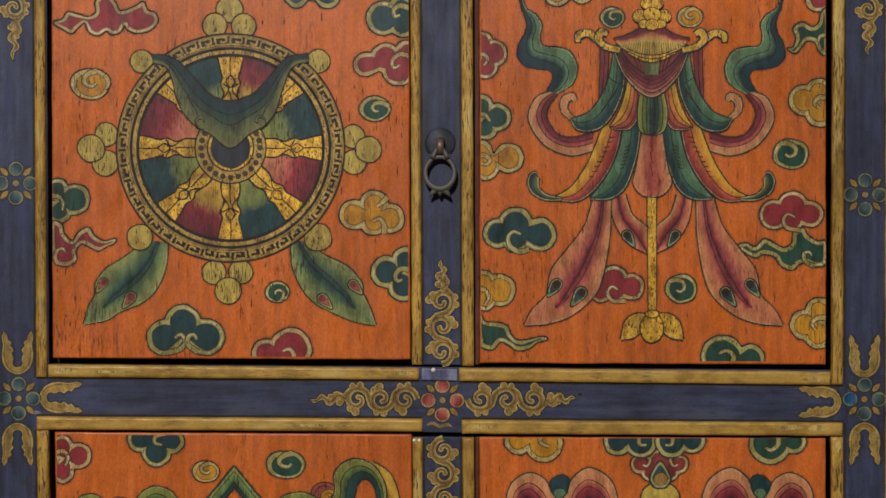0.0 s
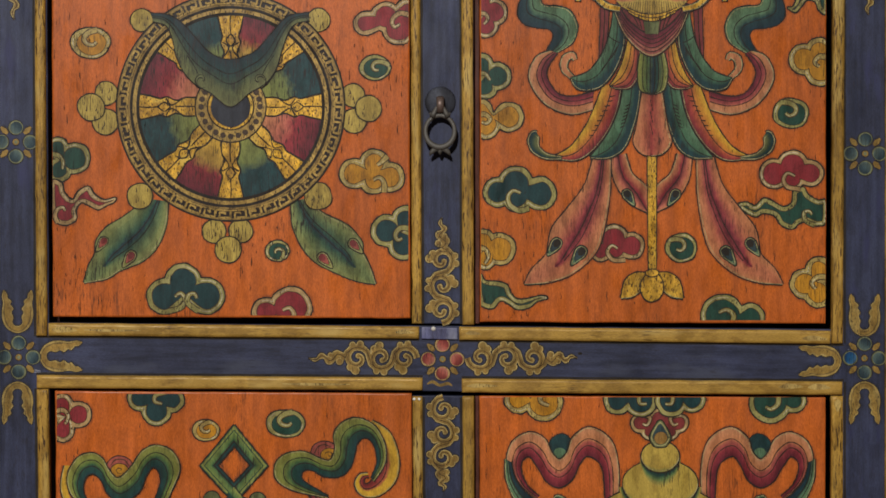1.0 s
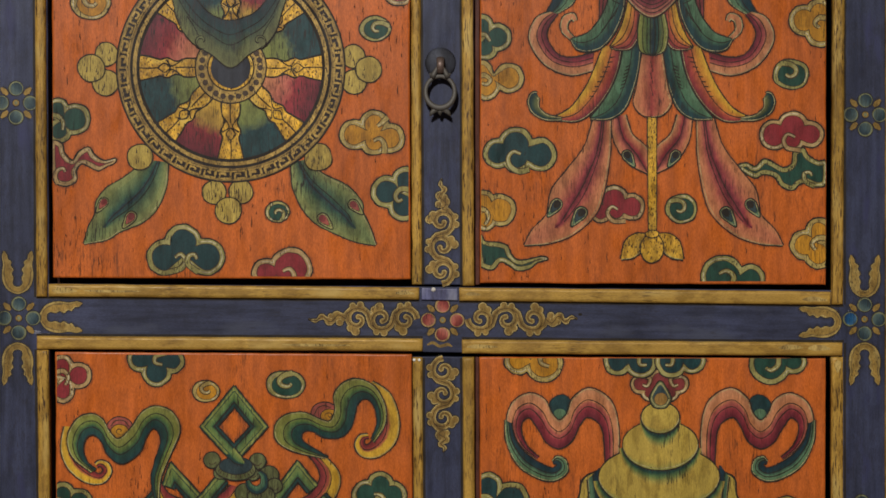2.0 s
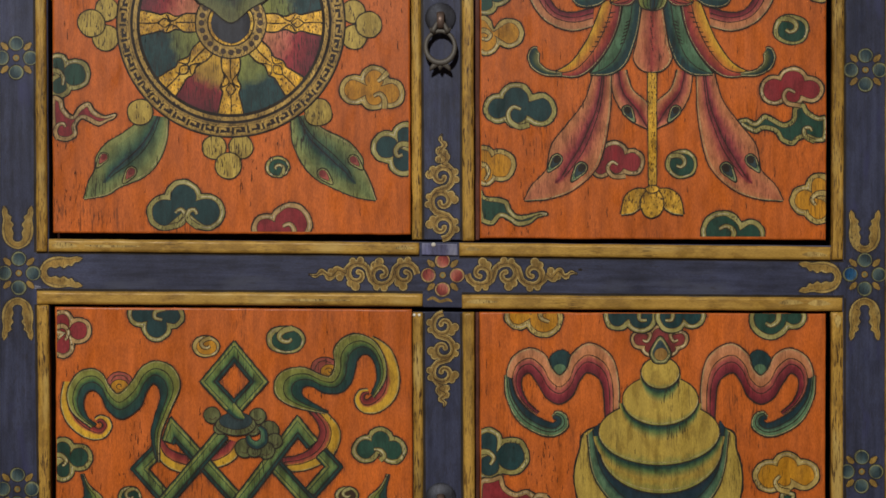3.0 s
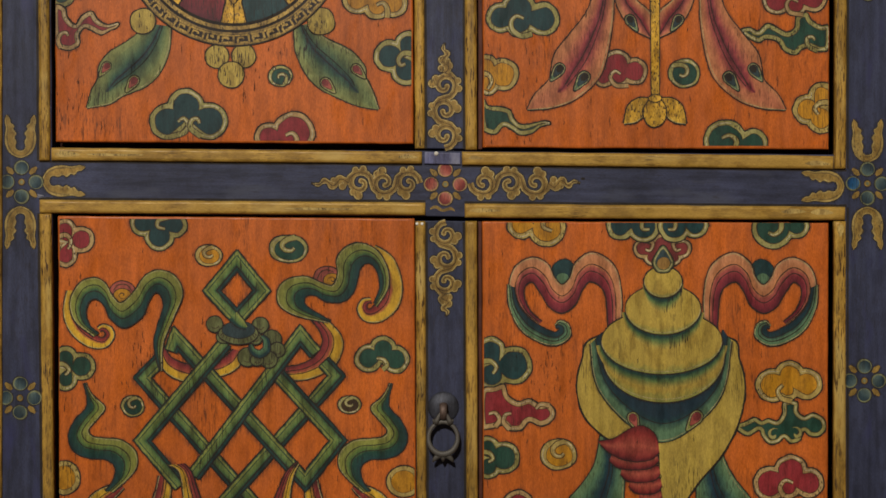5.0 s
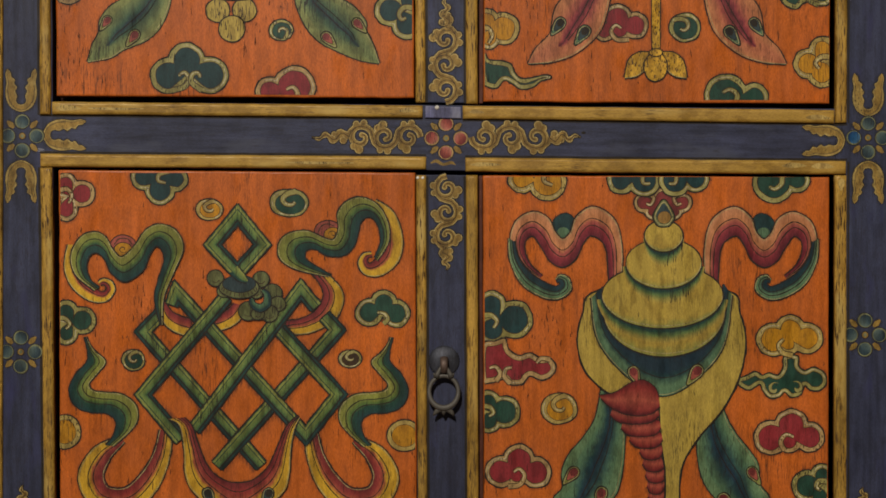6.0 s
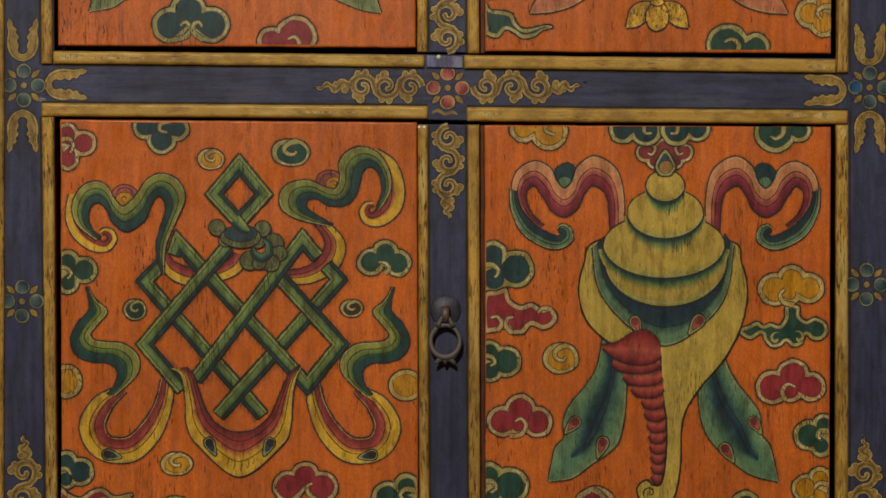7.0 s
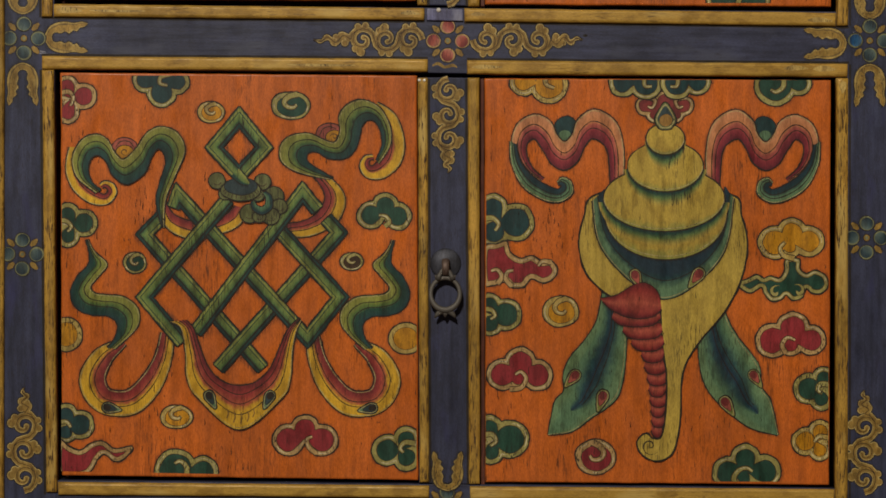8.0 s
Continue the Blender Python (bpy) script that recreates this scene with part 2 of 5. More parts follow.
S_GREEN = paint("wheel_green_paint", [(0.0, OLIVE), (0.42, (0.13, 0.15, 0.04)), (0.58, TEAL), (1.0, TEAL)], cracks=0.75, rarity=-0.06)
S_GOLDRED = paint("wheel_yellow_paint", [(0.0, YELLOW), (0.42, (0.34, 0.2, 0.03)), (0.62, RED), (1.0, WINE)], cracks=0.75, rarity=-0.06)
HALO, nodes, links = nodes_of("soot_feathering")
# thin dark wash feathered out by the brush round a motif
uv = nodes.new("ShaderNodeTexCoord")
sep = nodes.new("ShaderNodeSeparateXYZ")
links.new(uv.outputs["UV"], sep.inputs[0])
r = ramp_node(nodes, [(0.0, (0,) * 3), (0.40, (0.5,) * 3), (0.60, (0.5,) * 3), (1.0, (0,) * 3)])
links.new(sep.outputs["Y"], r.inputs[0])
geo = nodes.new("ShaderNodeNewGeometry")
mp = nodes.new("ShaderNodeMapping")
mp.inputs["Scale"].default_value = (1, 1, 0.14)
links.new(geo.outputs["Position"], mp.inputs[0])
n = nodes.new("ShaderNodeTexNoise")
n.inputs["Scale"].default_value, n.inputs["Detail"].default_value = 560, 4
links.new(mp.outputs[0], n.inputs["Vector"])
r2 = ramp_node(nodes, [(0.44, (0.12,) * 3), (0.60, (1.0,) * 3)])
links.new(n.outputs["Fac"], r2.inputs[0])
x = nodes.new("ShaderNodeMath")
x.operation, x.use_clamp = "MULTIPLY", True
links.new(r.outputs[0], x.inputs[0])
links.new(r2.outputs[0], x.inputs[1])
links.new(x.outputs[0], nodes["Principled BSDF"].inputs["Alpha"])
nodes["Principled BSDF"].inputs["Base Color"].default_value = (*INK, 1)
nodes["Principled BSDF"].inputs["Roughness"].default_value = 0.6
IRON, nodes, links = nodes_of("dark_iron")
b = nodes["Principled BSDF"]
b.inputs["Base Color"].default_value = (0.085, 0.076, 0.062, 1)
b.inputs["Metallic"].default_value = 0.45
n = nodes.new("ShaderNodeTexNoise")
n.inputs["Scale"].default_value = 300
r = ramp_node(nodes, [(0.3, (0.5,) * 3), (0.7, (0.75,) * 3)])
links.new(n.outputs["Fac"], r.inputs[0])
links.new(r.outputs[0], b.inputs["Roughness"])
# near-white coat for the added beads that imitate glints
GLINT_WHITE = paint("glint_white", (0.75, 0.72, 0.62), rough=0.3, cracks=0.0, mottle=0.05)
COPPER = paint("brown_copper", (0.115, 0.080, 0.062), rough=0.46, cracks=0.3, mottle=0.2, metal=0.4, relief=0.1)
BLACKIRON = paint("blackened_iron", (0.048, 0.050, 0.060), rough=0.55, cracks=0.3, mottle=0.3, metal=0.4)
PLASTER = paint("room_plaster", (0.12, 0.11, 0.10), rough=0.8, cracks=0.0, mottle=0.05, grime=0.1)
BOARDS = paint("floor_wood", (0.16, 0.09, 0.045), rough=0.5, cracks=0.3, mottle=0.25, along="X")


# ---- helpers for building ----
def mesh_object(name, verts, faces, material, parent=None, label="", smooth=False):
    me = bpy.data.meshes.new(name)
    me.from_pydata(verts, [], faces)
    me.materials.append(material)
    me.validate()
    me.shade_smooth() if smooth else me.shade_flat()
    ob = new(name, me)
    ob.parent = parent
    return tagged(ob, label)


def plan(px, py, depth=0.0):
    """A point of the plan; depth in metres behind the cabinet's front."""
    k = 1 + depth / DISTANCE
    return Vector(((px - 784) * UNIT * k, depth, EYE - (py - 441 - 317) * UNIT * k - 317 * UNIT))


def slab(name, quad, front, back, rounding, material, parent, label="", wobble=0.0, smooth=True):
    """A board with four corners on the plan (clockwise from top left) and softly worn front edges."""
    tl, tr, br, bl = [Vector(c) for c in quad]
    w, h = (tr - tl).length, (bl - tl).length
    nu, nv = max(1, min(60, int(w / 14))), max(1, min(60, int(h / 14)))
    edge = [(i / nu, 0) for i in range(nu)] + [(1, j / nv) for j in range(nv)] + [(1 - i / nu, 1) for i in range(nu)] + [(0, 1 - j / nv) for j in range(nv)]
    r = rounding / UNIT
    rings = [(0, back), (0, front + rounding), (0.12 * r, front + 0.45 * rounding), (0.45 * r, front + 0.12 * rounding), (r, front)]
    verts, faces = [], []
    for inset, y in rings:
        for u, v in edge:
            uu = min(max(u, inset / w), 1 - inset / w)
            vv = min(max(v, inset / h), 1 - inset / h)
            p = (tl * (1 - uu) + tr * uu) * (1 - vv) + (bl * (1 - uu) + br * uu) * vv
            j = noise.noise_vector(Vector((p.x * 0.02, p.y * 0.02, len(name)))) * wobble
            f = noise.noise_vector(Vector((p.x * 0.11, p.y * 0.11, 7))) * wobble * 0.5
            q = plan(p.x + j.x + f.x, p.y + j.y + f.y, front)
            verts.append(Vector((q.x, y, max(q.z, 0.0))))
    n = len(edge)
    for k in range(len(rings) - 1):
        for i in range(n):
            a, c = k * n + i, k * n + (i + 1) % n
            faces.append((a, a + n, c + n, c))
    faces.append([(len(rings) - 1) * n + i for i in range(n)][::-1])
    faces.append(list(range(n)))
    ob = mesh_object(name, verts, faces, material, parent, label)
    for poly in ob.data.polygons[:-2]:
        poly.use_smooth = smooth
    return ob


def flow(points, steps=10, closed=False):
    """A smooth line through points."""
    p = [Vector(q) for q in points]
    n = len(p)
    out = []
    for i in range(n if closed else n - 1):
        a, b, c, d = (p[(i + k) % n] if closed else p[min(max(i + k, 0), n - 1)] for k in (-1, 0, 1, 2))
        for s in range(steps):
            t = s / steps
            out.append(0.5 * (2 * b + (c - a) * t + (2 * a - 5 * b + 4 * c - d) * t * t + (3 * b - a - 3 * c + d) * t ** 3))
    if not closed:
        out.append(p[-1])
    return out


def spread(values, n):
    """Values spread evenly over n places."""
    return np.interp(np.linspace(0, len(values) - 1, n), range(len(values)), values)


def normals(line, closed=False):
    out = []
    n = len(line)
    for i in range(n):
        a = line[(i - 1) % n if closed else max(i - 1, 0)]
        c = line[(i + 1) % n if closed else min(i + 1, n - 1)]
        t = c - a
        t = t.normalized() if t.length > 1e-6 else Vector((1, 0))
        out.append(Vector((-t.y, t.x)))
    return out


class Art:
    """Painted work on one board: coats of paint laid one on another."""
    COAT = 0.000012

    def __init__(self, parent, depth, clip=(-1e4, -1e4, 1e4, 1e4), shift=(0, 0), mirror=None):
        self.turn = 0
        self.parent, self.depth, self.clip, self.shift, self.mirror = parent, depth, clip, shift, mirror
        self.reset()

    def reset(self, base=0):
        base = base + 40 if base else 0
        self.verts, self.faces, self.slots, self.uvs, self.mats, self.coat = [], [], [], [], [], base + 1

    def under(self):
        """Clouds lie under all else, each a little over the one before."""
        self.reset()
        self.turn = (self.turn + 1) % 4
        self.coat = 1 + 9 * self.turn

    def put(self, p, lift=0.0):
        x, y = p[0], p[1]
        if self.mirror is not None:
            x = self.mirror - x
        x, y = min(max(x, self.clip[0]), self.clip[2]), min(max(y, self.clip[1]), self.clip[3] + (self.clip[4] * (x - self.clip[0]) if len(self.clip) > 4 else 0))
        self.verts.append(plan(x + self.shift[0], y + self.shift[1], self.depth - self.coat * self.COAT - lift))
        return len(self.verts) - 1

    def face(self, ids, mat, uv):
        if mat not in self.mats:
            self.mats.append(mat)
        if self.mirror is not None:
            ids, uv = ids[::-1], uv[::-1]
        self.faces.append(ids)
        self.slots.append(self.mats.index(mat))
        self.uvs.extend(uv)

    def fill(self, line, mat):
        area = sum(a.x * c.y - a.y * c.x for a, c in zip(line, line[1:] + line[:1]))
        line = line[::-1] if area > 0 else line
        ids = [self.put(p) for p in line]
        self.face(ids, mat, [(0, 0.5)] * len(ids))
        self.coat += 1

    def strip(self, a, c, mat, across=6):
        rows = []
        for i, (p, q) in enumerate(zip(a, c)):
            rows.append([self.put(p.lerp(q, k / across), 0.7 * self.COAT * i / len(a)) for k in range(across + 1)])
        flip = 0.0
        for i in range(len(a) - 1):
            flip += (a[i + 1] - a[i]).cross(c[i] - a[i])
        for i in range(len(rows) - 1):
            for k in range(across):
                ids = [rows[i][k], rows[i + 1][k], rows[i + 1][k + 1], rows[i][k + 1]]
                u0, u1, v0, v1 = i / len(rows), (i + 1) / len(rows), k / across, (k + 1) / across
                uv = [(u0, v0), (u1, v0), (u1, v1), (u0, v1)]
                if flip > 0:
                    ids, uv = ids[::-1], uv[::-1]
                self.face(ids, mat, uv)
        self.coat += 1

    def halo(self, line, width=12, closed=False):
        """Feathered dark wash along an outline."""
        if closed:
            line = list(line) + [line[0], line[1]]
        ns = normals(line)
        self.strip([p - q * width / 2 for p, q in zip(line, ns)], [p + q * width / 2 for p, q in zip(line, ns)], HALO, 4)

    def stroke(self, line, width, mat=None, closed=False, taper=False):
        """A brush line of a width, thin and thick by turns."""
        if closed:
            line = list(line) + [line[0], line[1]]
        ns = normals(line)
        n = len(line)
        left, right = [], []
        for i, (p, q) in enumerate(zip(line, ns)):
            w = width / 2 * (1 + 0.3 * noise.noise(Vector((p.x * 0.05, p.y * 0.05, width))) + 0.45 * noise.noise(Vector((p.x * 0.21, p.y * 0.21, width))))
            if taper:
                w *= max(0.15, math.sin(math.pi * min(1.0, 0.12 + 0.88 * (1 - i / n))))
            left.append(p - q * w)
            right.append(p + q * w)
        self.strip(left, right, mat or P_INK, 1)

    def band(self, a, c, mat, lines=(), ink=2.5, steps=10, paired=False, tip=None):
        """A painted band between two edges; colours run from the first to the second."""
        n = steps * max(len(a), len(c))
        def even(points):
            line = flow(points, 24)
            d = np.concatenate([[0], np.cumsum([(q - p).length for p, q in zip(line, line[1:])])])
            at = np.linspace(0, d[-1], n)
            return [Vector((x, y)) for x, y in zip(np.interp(at, d, [p.x for p in line]), np.interp(at, d, [p.y for p in line]))]
        a, c = (flow(a, steps), flow(c, steps)) if paired else (even(a), even(c))
        if ink:
            self.halo(a)
            self.halo(c)
            self.stroke(a, ink * 1.75)
            self.stroke(c, ink * 1.75)
        self.strip(a, c, mat, 8)
        if ink > 2.3:
            self.stroke([p.lerp(q, 0.965) for p, q in zip(a, c)], 1.1, P_EDGE)
        for v in lines:
            self.stroke([p.lerp(q, v) for p, q in zip(a, c)], 1.6)
        if tip:
            # a darker tongue down the middle that ends short of the tip
            m = int(len(a) * 0.78)
            wide = [0.34 * math.sqrt(max(0.0, 1 - (k / (m - 1)) ** 5)) for k in range(m)]
            left = [a[k].lerp(c[k], 0.5 - wide[k]) for k in range(m)]
            right = [a[k].lerp(c[k], 0.5 + wide[k]) for k in range(m)]
            self.strip(left, right, tip, 8)
            for side in (0.5, 0.66):
                self.stroke([p.lerp(q, side) for p, q in zip(left, right)][:int(m * 0.92)], 1.7)

    def ribbon(self, centre, widths, mat, lines=(), ink=2.5, steps=12):
        line = flow(centre, steps)
        ws = spread(widths, len(line))
        ns = normals(line)
        for _ in range(2):
            ns = [(ns[max(i - 1, 0)] + ns[i] * 2 + ns[min(i + 1, len(ns) - 1)]).normalized() for i in range(len(ns))]
        # where it bends sharply the inner edge stays short of the bend's centre
        sides = [[], []]
        for i, (p, q, w) in enumerate(zip(line, ns, ws)):
            u, v = line[max(i - 2, 0)], line[min(i + 2, len(line) - 1)]
            bend = (u + v - 2 * p).dot(q) / max(1e-6, ((v - u).length / 2) ** 2)
            for k, sign in ((0, -1), (1, 1)):
                reach = min(w / 2, 0.9 / (bend * sign)) if bend * sign > 1e-6 else w / 2
                sides[k].append(p + q * sign * reach)
        a, c = sides
        if ink:
            self.halo(a)
            self.halo(c)
            self.stroke(a, ink * 1.75)
            self.stroke(c, ink * 1.75)
        self.strip(a, c, mat, 8)
        if ink > 2.3:
            for v in (0.035, 0.965):
                self.stroke([p.lerp(q, v) for p, q in zip(a, c)], 1.3, P_EDGE)
        for v in lines:
            self.stroke([p.lerp(q, v) for p, q in zip(a, c)], 1.6)

    def oval(self, x, y, rx, ry, mat, ink=2.6, n=40):
        line = [Vector((x + rx * math.cos(t), y + ry * math.sin(t))) * 1.0 for t in (2 * math.pi * i / n for i in range(n))]
        line = [p + noise.noise_vector(Vector((p.x * 0.04, p.y * 0.04, 3))).to_2d() * min(rx, ry) * 0.08 for p in line]
        if ink > 2:
            self.halo(line, 11, True)
        if ink:
            self.stroke(line, ink * 1.7, closed=True)
        self.fill(line, mat)
        return line

    def spiral(self, x, y, r, start, turns, width, mat, squash=1.0):
        pts = []
        for i in range(30):
            t = i / 29
            ang = start + turns * 2 * math.pi * t
            rr = r * (1 - 0.86 * t)
            pts.append(Vector((x + rr * math.cos(ang), y + rr * math.sin(ang) * squash)))
        self.stroke(pts, width, mat, taper=True)

    def outline_of(self, lobes, grow, n=120):
        cx, cy = np.mean([q[0] for q in lobes]), np.mean([q[1] for q in lobes])
        small = min(q[2] for q in lobes)
        line = []
        for i in range(n):
            t = 2 * math.pi * i / n
            ux, uy = math.cos(t), math.sin(t)
            best = max(3.0, 0.5 * small + grow)
            for lx, ly, lr in lobes:
                ox, oy, rr = lx - cx, ly - cy, lr + grow
                side = abs(ox * uy - oy * ux)
                if side < rr:
                    best = max(best, ox * ux + oy * uy + math.sqrt(rr * rr - side * side))
            line.append(best)
        line = [(line[i - 1] + 2 * line[i] + line[(i + 1) % n]) / 4 for i in range(n)]
        out = [Vector((cx + q * math.cos(2 * math.pi * i / n), cy + q * math.sin(2 * math.pi * i / n))) for i, q in enumerate(line)]
        return [p + noise.noise_vector(Vector((p.x * 0.06, p.y * 0.06, 5))).to_2d() * 1.6 for p in out]

    def rim_of(self, mat):
        return {"crimson_paint": P_RIMRED, "wine_paint": P_RIMRED, "ochre_paint": P_RIMOCHRE}.get(mat.name, P_RIMGREEN)

    def hook(self, points, width, mat, end=0.45):
        """The rim's end, curling into the cloud."""
        line = flow(points, 9)
        ns = normals(line)
        n = len(line)
        ws = [width * (1 - (1 - end) * (i / (n - 1)) ** 1.4) for i in range(n)]
        for grow, coat in ((1.6, P_BROWN), (0.0, mat)):
            self.strip([p - q * (w / 2 + grow) for p, q, w in zip(line, ns, ws)], [p + q * (w / 2 + grow) for p, q, w in zip(line, ns, ws)], coat, 2)
        self.stroke([p - q * w * 0.12 for p, q, w in zip(line, ns, ws)][n // 4:], 1.7, P_PALE, taper=True)

    def glint(self, line, width=2.0):
        """Pale brush touches here and there along a closed rim."""
        n = len(line)
        for k in range(6):
            a, m = random.randrange(n), random.randint(n // 14, n // 6)
            self.stroke([line[(a + i) % n] for i in range(max(4, m))], width, P_PALE, taper=True)

    def cloud(self, lobes, mat, label, rim=8.0, hooks=()):
        self.under()
        edge = self.rim_of(mat)
        outer = self.outline_of(lobes, -1.4)
        self.halo(outer, 14, True)
        self.stroke(outer, 5.0, closed=True)
        self.fill(outer, edge)
        self.glint(self.outline_of(lobes, -1.4 - rim * 0.42))
        inner = self.outline_of(lobes, -1.0 - rim)
        self.stroke(inner, 2.4, P_BROWN, closed=True)
        self.fill(inner, mat)
        for path in hooks:
            self.hook(path, rim * 0.95, edge)
        return self.done("painted_cloud", label)

    def curlie(self, x, y, rx, ry, mat, label, start=0.0, turn=1):
        """A round cloud puff whose rim curls in once; start turns the curl round, turn is its hand."""
        self.under()
        edge = self.rim_of(mat)
        line = self.oval(x, y, rx, ry, edge, 2.8)
        o = Vector((x, y))
        self.glint([o + (p - o) * 0.9 for p in line])
        k = 0.77 if mat is P_PINE else 0.74
        self.oval(x + 0.04 * rx, y + 0.04 * ry, rx * k, ry * k, mat, 1.1)
        ca, sa = math.cos(start), math.sin(start)
        path = [(turn * u, v) for u, v in ((0.34, -0.84), (-0.10, -0.66), (-0.34, -0.30), (-0.20, 0.06), (0.12, 0.14), (0.30, -0.06))]
        self.hook([(x + (u * ca - v * sa) * rx, y + (u * sa + v * ca) * ry) for u, v in path], rx * 0.26, edge)
        return self.done("painted_curl", label)

    def wisp(self, points, mat, label, rim=8.0, curls=(), hooks=()):
        """A trailing cloud with a cream rim."""
        self.under()
        line = flow(points, 7, closed=True)
        self.halo(line, 14, True)
        self.stroke(line, 5.5, closed=True)
        self.fill(line, mat)
        area = sum(a.x * c.y - a.y * c.x for a, c in zip(line, line[1:] + line[:1]))
        side = 1 if area > 0 else -1
        ns = normals(line, True)
        n = len(line)
        lip = []
        for i, (p, q) in enumerate(zip(line, ns)):
            near = min([rim * 2.2] + [(o - p).length for j, o in enumerate(line) if min((i - j) % n, (j - i) % n) > 8 and (o - p).dot(q * side) > 0.5 * (o - p).length])
            lip.append(near * 0.42)
        lip = [min(lip[i - 2], lip[i - 1], lip[i], lip[(i + 1) % n], lip[(i + 2) % n]) for i in range(n)]
        inner = [p + q * side * w for p, q, w in zip(line, ns, lip)]
        edge = self.rim_of(mat)
        self.stroke(inner, 2.2, P_BROWN, closed=True)
        self.strip(line + line[:1], inner + inner[:1], edge, 2)
        self.glint([p.lerp(q, 0.45) for p, q in zip(line, inner)], 1.8)
        for x, y, r, start, turns in curls:
            self.spiral(x, y, r, start, turns, 7.5, P_BROWN)
            self.spiral(x, y, r, start, turns, 5.5, edge)
        for path in hooks:
            self.hook(path, rim * 0.95, edge)
        return self.done("painted_cloud", label)

    def eye(self, x, y, size, angle, mat):
        """A peacock-eye spot, a drop that runs out to the leaf's edge."""
        d = Vector((math.cos(angle), math.sin(angle)))
        q = Vector((-d.y, d.x))
        o = Vector((x, y))
        def drop(scale, back, tail):
            pts = [(-0.72, 0.0), (-0.58, 0.38), (-0.10, 0.56), (0.45, 0.44), (tail * 0.8, 0.20), (tail, 0.0), (tail * 0.8, -0.20), (0.45, -0.44), (-0.10, -0.56), (-0.58, -0.38)]
            return flow([o - d * back + (d * u + q * v) * size * scale for u, v in pts], 4, True)
        warm = mat is P_RED
        outer = drop(1.0, 0.0, 1.45)
        self.stroke(outer, 4.2, closed=True)
        self.fill(outer, P_OLIVE if warm else P_SAGE)
        self.stroke([o + (p - o) * 0.9 for p in outer], 1.2, P_EDGE, closed=True)
        inner = drop(0.72, size * 0.05, 1.25)
        self.stroke(inner, 2.2, closed=True)
        self.fill(inner, P_CORAL if warm else P_DUSK)
        self.fill(drop(0.60, size * 0.16, 0.75), P_WINE if warm else P_INK)

    def done(self, name, label=""):
        me = bpy.data.meshes.new(name)
        me.from_pydata(self.verts, [], self.faces)
        layer = me.uv_layers.new(name="UVMap")
        layer.data.foreach_set("uv", np.array(self.uvs, dtype=np.float32).ravel())
        for m in self.mats:
            me.materials.append(m)
        me.polygons.foreach_set("material_index", self.slots)
        me.update()
        ob = new(name, me)
        ob.parent = self.parent
        self.reset()
        return tagged(ob, label)


# ---- the room ----
def room_box(name, lo, hi, material, label):
    x0, y0, z0 = lo
    x1, y1, z1 = hi
    v = [(x, y, z) for x in (x0, x1) for y in (y0, y1) for z in (z0, z1)]
    f = [(0, 1, 3, 2), (4, 6, 7, 5), (0, 4, 5, 1), (2, 3, 7, 6), (0, 2, 6, 4), (1, 5, 7, 3)]
    return tagged(mesh_object(name, v, f, material), label, name.split("_")[0], kind="structure")


room_box("floor", (-3.6, -6.6, -0.1), (3.6, 0.6, 0.0), BOARDS, "brown wooden floor under the painted cabinet")
room_box("ceiling", (-3.6, -6.6, 3.6), (3.6, 0.6, 3.7), PLASTER, "plain grey plaster ceiling above the cabinet")
room_box("wall_north", (-3.6, 0.5, 0.0), (3.6, 0.6, 3.6), PLASTER, "plain grey plaster wall behind the cabinet")
room_box("wall_south", (-3.6, -6.6, 0.0), (3.6, -6.5, 3.6), PLASTER, "plain grey plaster wall facing the cabinet")
room_box("wall_west", (-3.6, -6.5, 0.0), (-3.5, 0.5, 3.6), PLASTER, "plain grey plaster side wall of the room")
room_box("wall_east", (3.5, -6.5, 0.0), (3.6, 0.5, 3.6), PLASTER, "plain grey plaster side wall of the room")

# ---- the cabinet ----
cabinet = tagged(new("painted_cabinet"), "orange and indigo painted wooden cabinet with gilt mouldings and four doors", "cabinet")
FLOOR = 441 + EYE / UNIT
slab("carcass", [(-12, -205), (1574, -205), (1574, FLOOR), (-12, FLOOR)], 0.034, 0.42, 0.002, DARKWOOD, cabinet)
slab("stile", [(-0.5, -200), (84, -200), (95, FLOOR), (1.5, FLOOR)], 0.0, 0.033, 0.0012, BLUE_V, cabinet, "indigo painted upright", 0.8)
slab("stile", [(1472, -200), (1565, -200), (1564, FLOOR), (1469, FLOOR)], 0.0, 0.033, 0.0012, BLUE_V, cabinet, "indigo painted upright", 0.8)
slab("rail", [(84.5, 644), (1471, 655), (1471, 770), (86, 760)], 0.0, 0.033, 0.001, BLUE_H, cabinet, "indigo painted cross rail", 0.6)
slab("rail", [(80.5, -200), (1471.5, -200), (1471.5, -100), (80.5, -100)], 0.0, 0.033, 0.001, BLUE_H, cabinet, "indigo painted cross rail", 0.6)
slab("rail", [(92, 1485), (1469, 1496), (1469, 1585), (92, 1580)], 0.0, 0.033, 0.001, BLUE_H, cabinet, "indigo painted cross rail", 0.6)
slab("plinth", [(95, 1587), (1468, 1590), (1468, FLOOR), (95, FLOOR)], 0.006, 0.033, 0.001, BLUE_H, cabinet, "indigo painted base board", 0.6)
slab("astragal", [(727, -98), (837, -98), (839, 646), (729, 645)], -0.001, 0.033, 0.0012, BLUE_V, cabinet, "indigo upright strip between two doors", 0.6)
slab("astragal", [(730, 772), (839, 773), (842, 1491), (734, 1488)], -0.001, 0.033, 0.0012, BLUE_V, cabinet, "indigo upright strip between two doors", 0.6)

